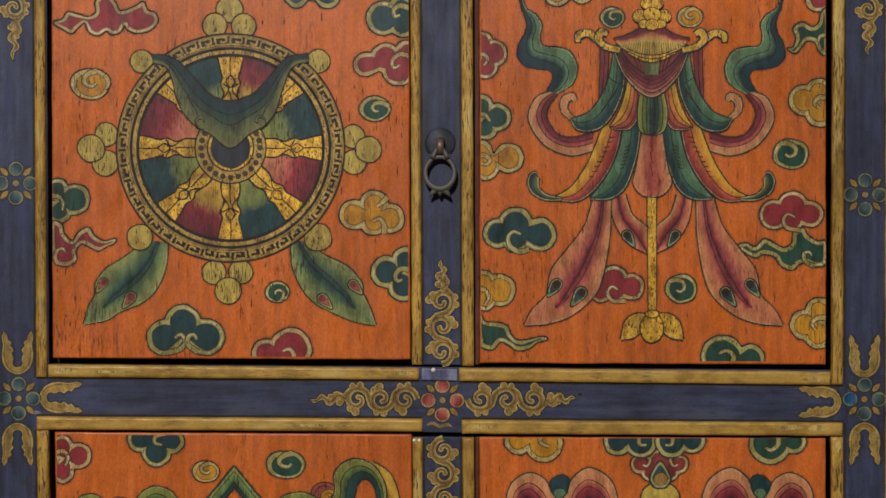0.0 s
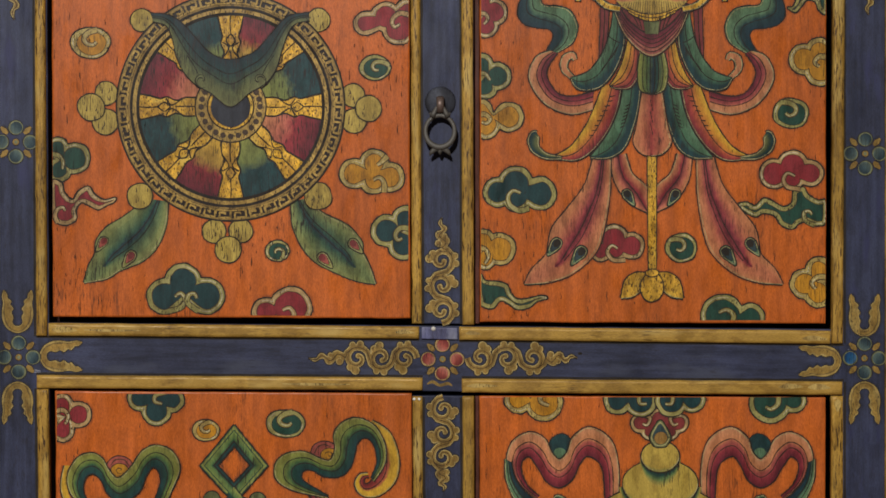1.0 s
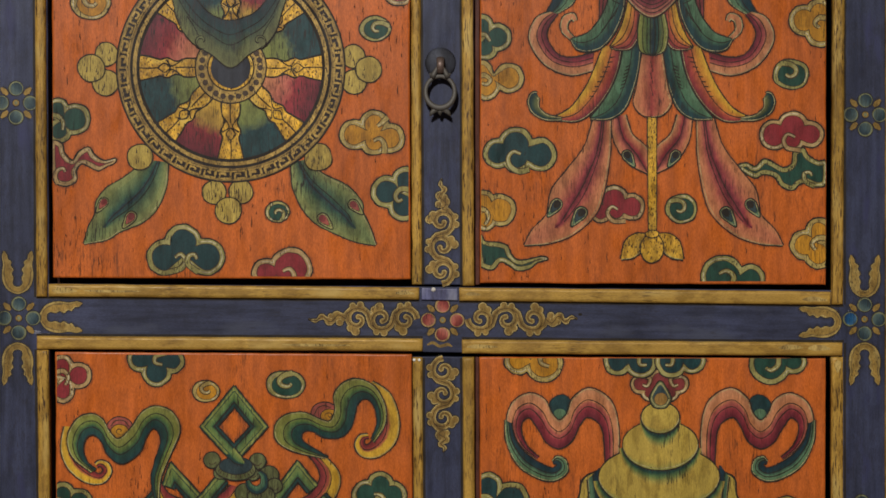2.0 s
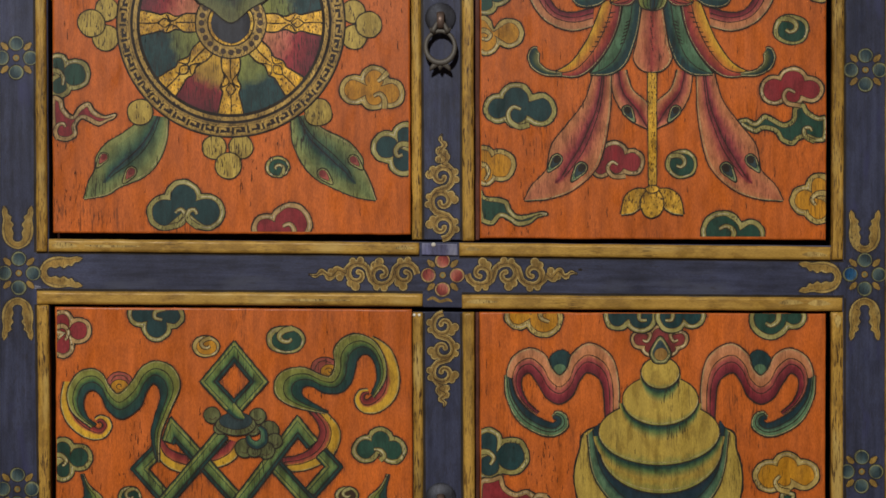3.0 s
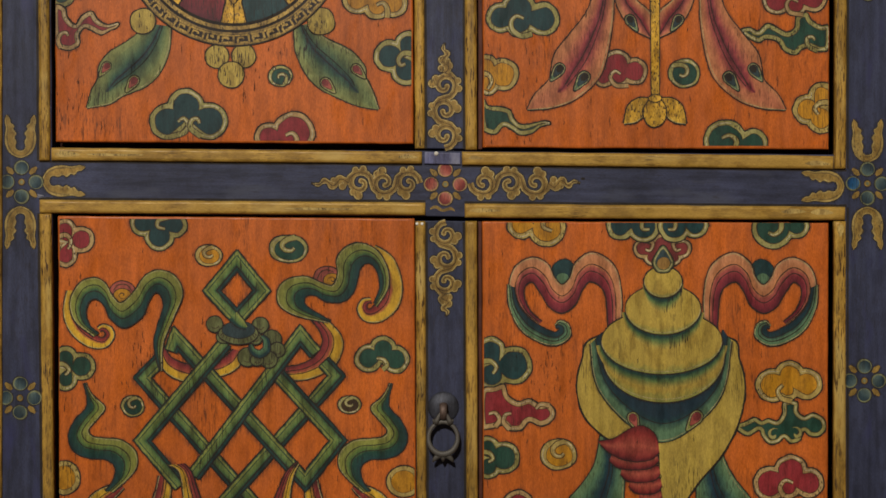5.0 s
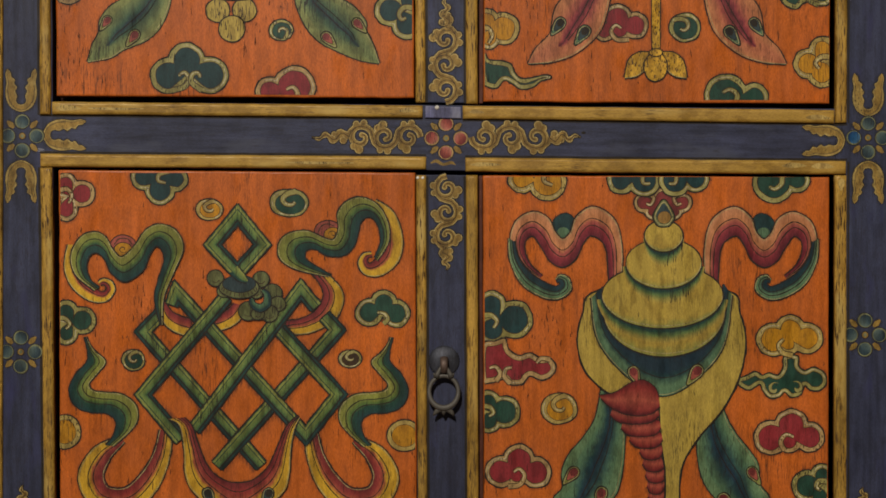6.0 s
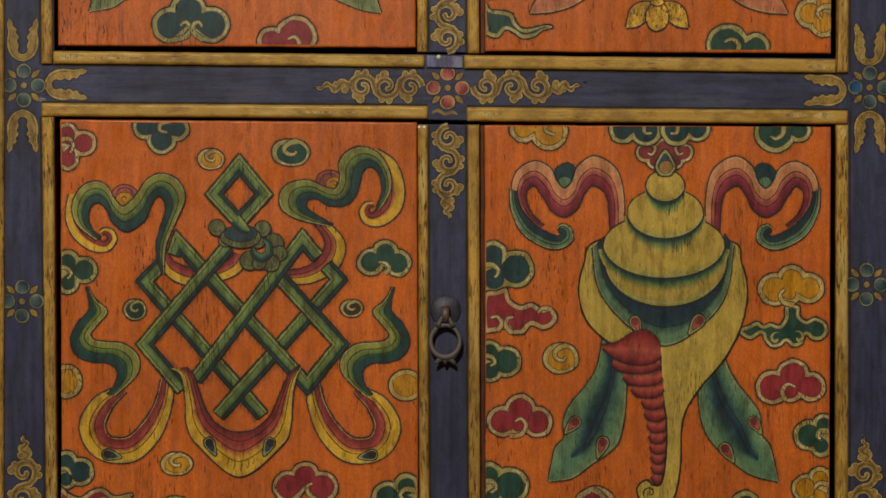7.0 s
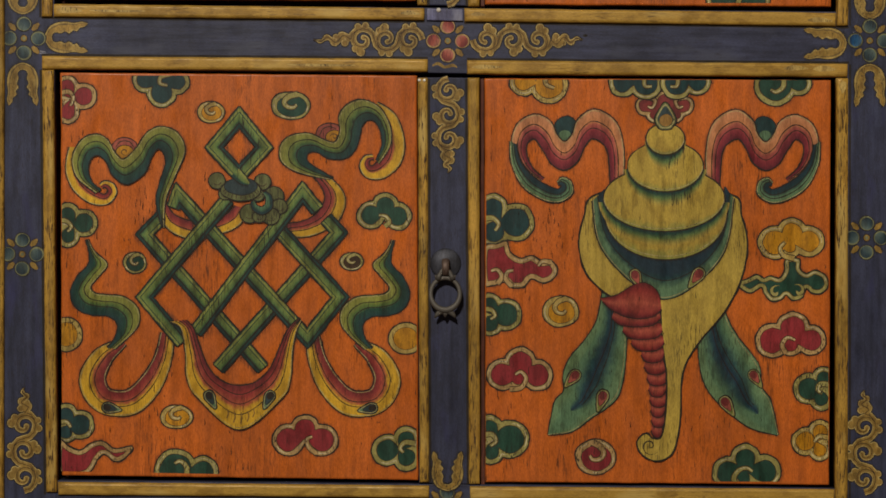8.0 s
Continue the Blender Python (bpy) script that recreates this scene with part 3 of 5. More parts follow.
# added strips that give the door gap its reddish-brown shadow colour
GAP_SHADE = paint("reddish_gap_shade_paint", (0.085, 0.026, 0.014), rough=0.6, cracks=0.5, mottle=0.3)
slab("jamb", [(839.5, -97), (847.5, -97), (848.5, 646), (841, 646)], 0.0055, 0.033, 0.0008, GAP_SHADE, cabinet, "dark reddish strip added for the gap's shadow", 0.4)
slab("jamb", [(841, 773), (847.5, 773), (850.5, 1490), (843.5, 1490)], 0.0055, 0.033, 0.0008, GAP_SHADE, cabinet, "dark reddish strip added for the gap's shadow", 0.4)
PROUD = -0.0045


def moulding(quad, upright):
    return slab("moulding", quad, PROUD, 0.006 if not upright else 0.008, 0.0034, GILT_V if upright else GILT_H, cabinet, "worn gilt moulding", 0.6)


for quad in (
    [(61, -120), (80, -120), (85, 667), (65, 667)], [(726, -97), (743, -97), (747, 645), (729, 645)],
    [(815, -97), (836, -97), (839, 647), (818, 647)], [(1473, -120), (1495, -120), (1491, 680), (1470, 680)],
    [(66, 760.5), (87, 760.5), (95, 1507), (75, 1507)], [(730, 773), (748, 773), (752, 1488), (735, 1488)],
    [(818, 773), (839, 773), (842, 1491), (822, 1491)], [(1470, 772.5), (1491, 772.5), (1492, 1521), (1469, 1521)],
    [(-24, -200), (-1, -200), (1, FLOOR), (-22, FLOOR)], [(1566, -200), (1585, -200), (1584, FLOOR), (1565, FLOOR)],
):
    moulding(quad, True)
for quad in (
    [(86.5, 644), (742, 650), (742, 672), (86.5, 667)], [(812, 650), (1469, 657), (1469, 681), (812, 674)],
    [(66, 736), (748, 740), (748, 763), (66, 759.5)], [(817, 742), (1490, 747), (1490, 771), (817, 767)],
    [(96, 1489), (752, 1494), (752, 1516), (96, 1512)], [(824, 1495), (1468, 1499), (1468, 1522), (824, 1518)],
    [(81, -120), (742, -120), (742, -98), (81, -98)], [(815, -120), (1472, -120), (1472, -98), (815, -98)],
):
    moulding(quad, False)

DOOR = 0.003


def door(quad, label):
    return slab("door", quad, DOOR, 0.026, 0.0022, ORANGE, cabinet, label, 0.9)


door_wheel = door([(92, -96), (724, -96), (727, 637), (95, 634)], "orange painted door with an eight-spoked wheel")
door_parasol = door([(848, -96), (1461, -96), (1460, 646), (849, 643)], "orange painted door with a draped parasol")
door_knot = door([(99, 764), (729, 768), (733, 1483), (103, 1476)], "orange painted door with a green endless knot")
door_shell = door([(848, 773), (1460, 774), (1458, 1490), (851, 1486)], "orange painted door with a white conch shell")


# ---- ring pulls ----
def ring_pull(px, py):
    pull = new("ring_pull")
    pull.parent = cabinet
    tagged(pull, "dark iron ring pull with a round backplate")
    c = plan(px, py, -0.001)
    # domed, scalloped backplate
    verts, faces = [], []
    n = 72
    for k, (rr, y) in enumerate(((27, 0.0), (27, -0.0012), (24, -0.0022), (17, -0.004), (9, -0.0052), (2, -0.0056))):
        for i in range(n):
            t = 2 * math.pi * i / n
            q = rr * (1 + (0.035 * math.cos(36 * t) if k < 3 else 0)) * UNIT
            verts.append(c + Vector((q * math.cos(t), y, q * math.sin(t))))
    for k in range(5):
        for i in range(n):
            faces.append((k * n + i, k * n + (i + 1) % n, (k + 1) * n + (i + 1) % n, (k + 1) * n + i))
    faces.append([5 * n + i for i in range(n)])
    mesh_object("backplate", verts, faces, BLACKIRON, pull, "dark round iron backplate", True)

    def tube(name, line, radii, flat=1.0, closed=False, material=IRON, label=""):
        bm_v, bm_f = [], []
        m = 10
        k = len(line)
        for i, p in enumerate(line):
            a, e = line[(i - 1) % k if closed else max(i - 1, 0)], line[(i + 1) % k if closed else min(i + 1, k - 1)]
            t = (e - a).normalized()
            side = t.cross(Vector((0, 1, 0)))
            side = side.normalized() if side.length > 0.2 else Vector((1, 0, 0))
            up = side.cross(t)
            for j in range(m):
                w = 2 * math.pi * j / m
                bm_v.append(p + (side * math.cos(w) + up * math.sin(w) * flat) * radii[i])
        for i in range(k if closed else k - 1):
            for j in range(m):
                bm_f.append((i * m + j, ((i + 1) % k) * m + j, ((i + 1) % k) * m + (j + 1) % m, i * m + (j + 1) % m))
        if not closed:
            bm_f.append(list(range(m)))
            bm_f.append([(k - 1) * m + j for j in range(m)][::-1])
        return mesh_object(name, bm_v, bm_f, material, pull, label, True)

    # staple that holds the ring
    tube("staple", [c + Vector((0, y, z)) for y, z in ((-0.004, 0.0035), (-0.010, 0.004), (-0.0145, 0.001), (-0.0155, -0.005), (-0.0135, -0.011), (-0.008, -0.012))], [0.0042, 0.0042, 0.0040, 0.0038, 0.0036, 0.0034], 0.4, material=COPPER, label="brown copper staple")
    # ring, with an eye above and two horns below
    mid = c + Vector((-0.5 * UNIT, -0.0125, -53 * UNIT))
    tube("ring", [mid + Vector((25.5 * UNIT * math.cos(t), 0.0018 * math.sin(t), 28 * UNIT * math.sin(t))) for t in (2 * math.pi * i / 48 for i in range(48))],
         [0.0023 + 0.0009 * max(0, -math.sin(2 * math.pi * i / 48)) for i in range(48)], 0.6, True)
    for side in (-1, 1):
        tube("ring_neck", [mid + Vector((side * a * UNIT, -0.0005, z * UNIT)) for a, z in ((14, 25), (11, 31), (7, 39), (2, 46))], [0.0030, 0.0026, 0.0020, 0.0018], 0.6)
    for side in (-1, 1):
        tube("horn", [mid + Vector((side * a * UNIT, 0.0, z * UNIT)) for a, z in ((2, -29), (9, -31), (15, -37), (18, -42))], [0.0036, 0.0034, 0.0022, 0.0008], 0.6)
        tube("horn", [mid + Vector((side * a * UNIT, 0.0, z * UNIT)) for a, z in ((10, 25), (15, 28), (18, 33))], [0.0024, 0.0020, 0.0008], 0.6)
    tube("horn", [mid + Vector((0, 0.0, z * UNIT)) for z in (-28, -35, -41)], [0.0034, 0.0026, 0.0008], 0.6)


def glint_bead(px, py, depth, size):
    """A small bright bead, added in place of a glint."""
    c = plan(px, py, depth)
    verts, faces = [], []
    n = 14
    for rr, y in ((1.0, 0.0), (0.95, -0.25), (0.7, -0.5), (0.3, -0.65)):
        verts += [c + Vector((rr * size * math.cos(2 * math.pi * i / n), y * size, rr * size * math.sin(2 * math.pi * i / n))) for i in range(n)]
    for k in range(3):
        faces += [(k * n + i, k * n + (i + 1) % n, (k + 1) * n + (i + 1) % n, (k + 1) * n + i) for i in range(n)]
    faces.append([3 * n + i for i in range(n)])
    mesh_object("glint_bead", verts, faces, GLINT_WHITE, cabinet, "small bright bead in place of a glint", True)


# beads added at the catch lights of the crossing and the moulding
glint_bead(767, 654, -0.003, 0.0024)
glint_bead(733, 778, PROUD, 0.0016)
glint_bead(742, 778, PROUD, 0.0016)
ring_pull(779, 254)
ring_pull(780, 1101)


# ---- painted work on the frame ----
def arabesque(parent, start, step, count, radius, tail, depth=0.0, flip=1):
    """A running scroll: the stem winds round each eye by turns, a curl runs in, and it ends in a flame."""
    art = Art(parent, depth)
    d = Vector(step)
    q = Vector((-d.y, d.x)).normalized() * flip
    e = d.normalized()
    reach = radius * 0.80
    lines, lobes, stem = [], [], []
    for i in range(count):
        c = Vector(start) + d * i
        s = 1 if i % 2 == 0 else -1
        for k in range(7):
            a = math.pi * k / 6
            stem.append(c - e * math.cos(a) * d.length / 2 + q * s * math.sin(a) * reach)
        curl, ws = [], []
        for k in range(41):
            u = k / 40
            a = math.pi * (0.62 + 1.75 * u)
            r = reach * (1 - 0.78 * u ** 1.15)
            curl.append(c - e * math.cos(a) * r + q * s * math.sin(a) * r)
            ws.append(radius * (0.50 - 0.20 * u))
        lines.append((curl, ws))
        lobes += [(curl[-1], radius * 0.20), (c + q * s * radius * 1.02 - e * radius * 0.20, radius * 0.26), (c + q * s * radius * 0.96 + e * radius * 0.36, radius * 0.24),
                  (c - q * s * radius * 0.90 + e * radius * 0.16, radius * 0.32), (c - q * s * radius * 0.66 + e * radius * 0.52, radius * 0.28)]
    end = Vector(start) + d * (count - 0.5)
    along = e * tail
    side = 1 if count % 2 == 0 else -1
    lines.append((stem, [radius * 0.46] * len(stem)))
    tip = flow([stem[-1], end + along * 0.2 - q * side * 7, end + along * 0.4 + q * side * 5, end + along * 0.62 - q * side * 4, end + along * 0.8 + q * side * 3, end + along], 8)
    lines.append((tip, [w * (1 + 0.25 * math.sin(n * 0.8)) for n, w in enumerate(spread([11, 14, 12, 9, 6, 1.2], len(tip)))]))
    lobes += [(end + along * 0.16 + q * side * 6, radius * 0.26), (end + along * 0.40 - q * side * 5, radius * 0.20)]
    for grow, mat in ((1.7, P_INK), (0.0, P_PALEGOLD), (-1.5, P_DULLGOLD)):
        for line, ws in lines:
            ns = normals(line)
            hs = [max(0.4, w / 2 + grow) for w in ws]
            art.strip([p - n * h for p, n, h in zip(line, ns, hs)], [p + n * h for p, n, h in zip(line, ns, hs)], mat, 2)
        for c, r in lobes:
            art.oval(c.x, c.y, max(0.6, r + grow), max(0.6, r + grow), mat, 0, 16)
    for line, ws in lines:
        art.stroke(line, 1.2, P_BROWN)
    return art.done("painted_arabesque", "dull gold curling arabesque")


def rosette(parent, x, y, petal, label, r=12.8, gap=25.5, depth=0.0, special=None):
    """Four shaded petals round a bead, with a gilt drop between each two."""
    art = Art(parent, depth)
    for k in range(4):
        a = math.pi / 4 + k * math.pi / 2
        px, py = x + math.cos(a) * gap * 1.12, y + math.sin(a) * gap * 1.12
        d = Vector((math.cos(a), math.sin(a)))
        art.ribbon([(px - d.x * 8, py - d.y * 8), (px, py), (px + d.x * 9, py + d.y * 9)], [4, 10, 3], P_DULLGOLD, ink=1.2, steps=5)
    for k in range(4):
        a = k * math.pi / 2
        px, py = x + math.cos(a) * gap, y + math.sin(a) * gap
        art.oval(px, py, r, r * 0.98, P_RIMRED if petal is R_CORAL else P_MOSS, 1.6, 28)
        turn = a + 2.2
        d, q = Vector((math.cos(turn), math.sin(turn))), Vector((-math.sin(turn), math.cos(turn)))
        angles = [math.pi * (i / 12) for i in range(13)]
        o = Vector((px, py)) + d * 0.8
        art.strip([o + d * r * 0.84 * math.cos(t) - q * r * 0.84 * math.sin(t) for t in angles], [o + d * r * 0.84 * math.cos(t) + q * r * 0.84 * math.sin(t) for t in angles], special[1] if special and special[0] == k else petal, 6)
    art.oval(x, y, 5.5, 5.5, P_DULLGOLD, 1.5, 16)
    art.oval(x, y, 3, 3, P_MOSS, 0, 12)
    return art.done("painted_rosette", label)


def lily(parent, x, y, angle, length=78, spread_w=25, depth=0.0):
    """A gilt fork of two leaves, scalloped on the inside, that opens away from a rosette."""
    art = Art(parent, depth)
    ca, sa = math.cos(angle), math.sin(angle)
    def at(u, v):
        return (x + u * length * ca - v * spread_w * sa, y + u * length * sa + v * spread_w * ca)
    outer = [(1.02, 1.0), (0.88, 1.10), (0.70, 1.02), (0.48, 1.10), (0.28, 1.02), (0.10, 0.70), (0.0, 0.0)]
    inner = [(1.02, 0.96), (0.93, 0.74), (0.84, 0.70), (0.76, 0.44), (0.68, 0.50), (0.58, 0.30), (0.49, 0.42), (0.38, 0.30), (0.26, 0.36), (0.19, 0.24), (0.165, 0.0)]
    both = [[at(u, v) for u, v in side] + [at(u, -v) for u, v in side[-2::-1]] for side in (outer, inner)]
    art.band(both[0], both[1], R_LILY, (), 1.6, 7)
    return art.done("painted_lily", "dull gold forked leaf")


DOWN, UP, RIGHT, LEFT = math.pi / 2, -math.pi / 2, 0.0, math.pi
for px, py, a in ((33, 662, UP), (33, 748, DOWN), (72, 703, RIGHT), (1528, 668, UP), (1528, 747, DOWN), (1487, 711, LEFT), (784, 1502, UP)):
    lily(cabinet, px, py, a, *((74, 25, 0.0) if px != 784 else (68, 25, -0.001)))
rosette(cabinet, 35, 705, R_PETAL, "grey-green four-petalled rosette")
rosette(cabinet, 1528, 706, R_PETAL, "teal and blue four-petalled rosette", special=(2, R_BLUEPETAL))
rosette(cabinet, 783, 708, R_CORAL, "coral red four-petalled rosette")
rosette(cabinet, 30, 325, R_PETAL, "grey-green four-petalled rosette")
rosette(cabinet, 1529, 345, R_PETAL, "grey-green four-petalled rosette")
rosette(cabinet, 33, 1086, R_PETAL, "grey-green four-petalled rosette")
rosette(cabinet, 1523, 1054, R_PETAL, "grey-green four-petalled rosette")
rosette(cabinet, 783, 1530, R_PETAL, "grey-green four-petalled rosette")
arabesque(cabinet, (717, 706), (-42, 0), 3, 24, 66)
arabesque(cabinet, (850, 706), (46, 0), 3, 24, 56)
arabesque(cabinet, (782, 622), (0, -44), 3, 24, 54, -0.001)
arabesque(cabinet, (784, 796), (0, 42), 3, 23, 40, -0.001)
arabesque(cabinet, (27, -30), (0, 45), 2, 22, 72)
arabesque(cabinet, (1535, -25), (0, 42), 2, 20, 62)
arabesque(cabinet, (37, 1480), (0, -46), 3, 25, 44)
arabesque(cabinet, (1520, 1480), (0, -46), 3, 25, 42)

# the crossing's violet cap above, its sheen painted in, a gilt wave below, and rubbed spots at the joints
slab("joint_cap", [(747, 651), (809, 652), (810, 673), (746, 672)], -0.003, 0.004, 0.0012, BLUE_LIT, cabinet, "violet-blue rubbed cap at the crossing, sheen painted in", 0.8)
wear = Art(cabinet, 0.0)
wear.ribbon([(756, 752), (766, 748), (778, 754), (792, 751), (800, 755)], [2, 6, 5, 6, 1], P_DULLGOLD, (), 0, 8)
wear.done("gilt_wave", "short dull gold wavy line")
wear = Art(cabinet, 0.0)
for path, wide in (([(50, 722), (60, 727), (74, 729)], 4.5), ([(62, 731), (76, 733), (90, 732)], 3.5), ([(1478, 730), (1470, 733), (1452, 735)], 3.0), ([(1499, 690), (1503, 700), (1502, 716)], 2.0)):
    wear.ribbon(path, [0.8, wide, wide * 0.7, 0.8], P_WORN, (), 0, 10)
    wear.done("rubbed_spot", "pale rubbed spot in the blue paint")
# pale strokes on the mouldings: rubbed gilding and painted highlights together
wear = Art(cabinet, PROUD)
for path, wide in (([(1376, 756), (1398, 755), (1420, 756)], 5), ([(1428, 757), (1448, 756), (1468, 758)], 6), ([(1481, 778), (1481, 786), (1480, 800)], 7), ([(94, 656), (112, 655), (138, 657)], 6), ([(1418, 671), (1440, 670), (1462, 672)], 5),
                   ([(150, 656), (200, 657), (250, 657)], 2.5), ([(500, 751), (560, 752), (620, 752)], 2.5), ([(700, 660), (716, 659), (734, 661)], 4), ([(824, 662), (836, 661), (850, 663)], 4), ([(826, 755), (850, 754), (880, 755)], 4)):
    wear.ribbon(path, [1.5, wide * 1.9, wide * 1.5, 1.5], P_BARELIT, (), 0, 10)
    wear.done("rubbed_spot", "pale rubbed spot in the gilding, highlight painted in")

# dark lines along the mouldings
edges = Art(cabinet, 0.0)
for a, c in (((60, -100), (64, 668)), ((66, 669), (742, 674)), ((812, 676), (1491, 683)), ((1493, -100), (1493, 680)), ((66, 734), (748, 738)), ((817, 740), (1491, 745)),
             ((65, 760), (74, 1510)), ((1493, 748), (1494, 1520))):
    edges.stroke([Vector(a).lerp(Vector(c), i / 40) for i in range(41)], 4.0)
edges.done("edge_line", "dark line along the moulding")
edges = Art(cabinet, -0.001)
for a, c in (((745, -90), (749, 645)), ((814, -90), (816, 646)), ((750, 775), (754, 1487)), ((816, 775), (820, 1490))):
    edges.stroke([Vector(a).lerp(Vector(c), i / 40) for i in range(41)], 4.0)
edges.done("edge_line", "dark line along the moulding")

RED_CLOUD, GREEN_CLOUD, OCHRE_CLOUD = "crimson cloud with a cream rim", "dark green cloud with a cream rim", "ochre cloud with a cream rim"

# ---- door with the wheel ----
art = Art(door_wheel, DOOR, (95, -94, 723, 629.5, 0.0045))
art.wisp([(97, 42), (113, 36), (122, 24), (140, 28), (158, 32), (172, 24), (172, 4), (190, -8), (205, 6), (215, 22), (240, 14), (255, 6), (262, 20), (276, 26), (280, 40), (268, 54), (245, 60), (228, 54),
          (222, 46), (214, 58), (200, 62), (190, 56), (175, 64), (160, 58), (152, 42), (140, 50), (128, 60), (112, 52)], P_RED, RED_CLOUD, 6)
art.curlie(162, 150, 34, 27, P_OCHRE, OCHRE_CLOUD)
art.cloud([(679, 34, 31), (712, 18, 25), (714, 42, 27)], P_TEAL, GREEN_CLOUD, 9, hooks=[[(724, 16), (708, 12), (697, 20), (700, 31), (708, 28)]])
art.cloud([(525, -6, 22), (580, -6, 23), (552, -20, 24)], P_TEAL, GREEN_CLOUD)
art.cloud([(647, 116, 22), (683, 104, 27), (706, 124, 30), (722, 98, 26)], P_RED, RED_CLOUD, 8, hooks=[[(726, 101), (707, 98), (694, 110), (698, 122), (708, 117)]])
art.curlie(664, 194, 27, 21, P_PINE, GREEN_CLOUD, 0.9, 1)
art.cloud([(627, 381, 27), (662, 363, 26), (690, 387, 27), (662, 393, 25)], P_OCHRE, OCHRE_CLOUD, 9, hooks=[[(686, 350), (676, 360), (668, 366)], [(680, 414), (680, 398), (672, 388), (661, 392)]])
art.cloud([(685, 482, 29), (718, 462, 25), (714, 506, 28)], P_TEAL, GREEN_CLOUD, 9, hooks=[[(726, 478), (709, 477), (700, 488), (704, 498), (712, 495)]])
art.curlie(492, 517, 20, 18, P_PINE, GREEN_CLOUD, 2.4, 1)
art.cloud([(325, 572, 33), (292, 598, 32), (366, 597, 33)], P_TEAL, GREEN_CLOUD, 9, hooks=[[(300, 624), (322, 617), (329, 603), (321, 592), (311, 598)], [(352, 624), (334, 610), (335, 596), (345, 593), (349, 601)]])
art.cloud([(472, 625, 26), (515, 618, 38)], P_RED, RED_CLOUD, 9, hooks=[[(514, 648), (521, 630), (513, 618), (501, 622)]])
art.cloud([(133, 354, 28), (103, 336, 20), (106, 375, 22)], P_PINE, GREEN_CLOUD, 8, hooks=[[(92, 347), (105, 349), (113, 360), (112, 373)]])
art.wisp([(93, 395), (110, 398), (115, 415), (130, 428), (142, 412), (158, 404), (168, 418), (185, 428), (205, 424), (203, 431), (190, 437), (175, 444), (158, 436), (145, 432), (135, 445), (137, 460),
          (125, 470), (108, 470), (97, 460), (93, 440)], P_RED, RED_CLOUD, 7, hooks=[[(104, 468), (99, 455), (104, 444), (113, 441), (117, 447)]])

# the wheel's two leaf ends and jewels behind its rim
for a, c, eyes in (
    ([(262, 425), (222, 456), (190, 476), (172, 500), (170, 522), (158, 545), (150, 574)], [(298, 430), (296, 470), (280, 510), (255, 535), (215, 552), (190, 567), (150, 574)], ((184, 502, 15, 2.2), (232, 528, 17, 2.2))),
    ([(516, 430), (518, 470), (535, 510), (560, 538), (595, 556), (630, 570), (665, 576)], [(540, 425), (575, 452), (615, 472), (640, 500), (643, 520), (655, 545), (665, 576)], ((573, 531, 17, 0.8), (627, 506, 16, 0.8))),
):
    art.reset()
    art.band(a, c, R_LEAFBASE, (), tip=R_LEAFHEART)
    for x, y, s, ang in eyes:
        art.eye(x, y, s * 0.92, ang, P_RED)
    art.done("painted_leaf", "green scarf end with red eye spots")
for discs in (((407, 18, 22.5), (381, 47, 20.5), (432, 48, 20.5)), ((190, 239, 19.5), (188, 289, 22), (163, 264, 23)), ((625, 243, 19.5), (627, 288, 21), (652, 266, 22)), ((380, 483, 20), (427, 482, 20.5), (405, 515, 22)),
              ((252, 110, 19),), ((564, 110, 20),), ((249, 420, 22),), ((563, 421, 23.5),)):
    for k, (x, y, q) in enumerate(discs):
        art.reset(4 + 4 * k)
        art.oval(x, y, q, q, P_STRAW, 2.6)
        for _ in range(5):
            u, v = random.uniform(-0.6, 0.6) * q, random.uniform(-0.7, 0.4) * q
            art.stroke([Vector((x + u, y + v)), Vector((x + u + 0.6, y + v + 4)), Vector((x + u + random.uniform(-1, 1), y + v + random.uniform(6, 11)))], random.uniform(1.2, 2.6), P_BROWN, taper=True)
        art.done("painted_jewel", "straw yellow round jewel with dark outline")

WX, WY = 409, 263


def polar(r, a):
    return Vector((WX + r * math.cos(a), WY + r * math.sin(a)))


def ring_band(art, r0, r1, mat, n=120, a0=0.0, a1=2 * math.pi):
    angles = [a0 + (a1 - a0) * i / n for i in range(n + 1)]
    art.strip([polar(r0, a) for a in angles], [polar(r1, a) for a in angles], mat, 4)


art.reset(30)
ring_band(art, 161, 203, P_INK)
ring_band(art, 177, 200.5, P_UMBER)
ring_band(art, 166.5, 173, P_KEY)
for r in (198.3, 179.5):
    art.stroke([polar(r, 2 * math.pi * i / 160) for i in range(161)], 3.0, P_DULLGOLD)
art.done("wheel_rim", "gold and brown wheel rim")
art.reset(40)
MEANDERS = 44
for i in range(MEANDERS):
    a0, w = 2 * math.pi * i / MEANDERS, 2 * math.pi / MEANDERS
    key = [(0.0, 183), (0.0, 196), (0.72, 196), (0.72, 187), (0.36, 187), (0.36, 191.5)]
    line = []
    for (u, r), (u2, r2) in zip(key, key[1:]):
        line += [polar(r + (r2 - r) * k / 4, a0 + w * (u + (u2 - u) * k / 4)) for k in range(4)]
    art.stroke(line, 3.7, P_KEY)
    art.stroke([polar(183, a0 + w * u) for u in (0.0, 0.3, 0.6, 0.95)], 3.2, P_KEY)
art.done("key_pattern", "gold key-pattern running round the rim")
order = {0: S_RED, 1: S_GREEN, 2: S_GOLDRED, 3: S_GREEN, 4: S_RED, 5: S_GREEN, 6: S_GOLDRED, 7: S_GREEN}
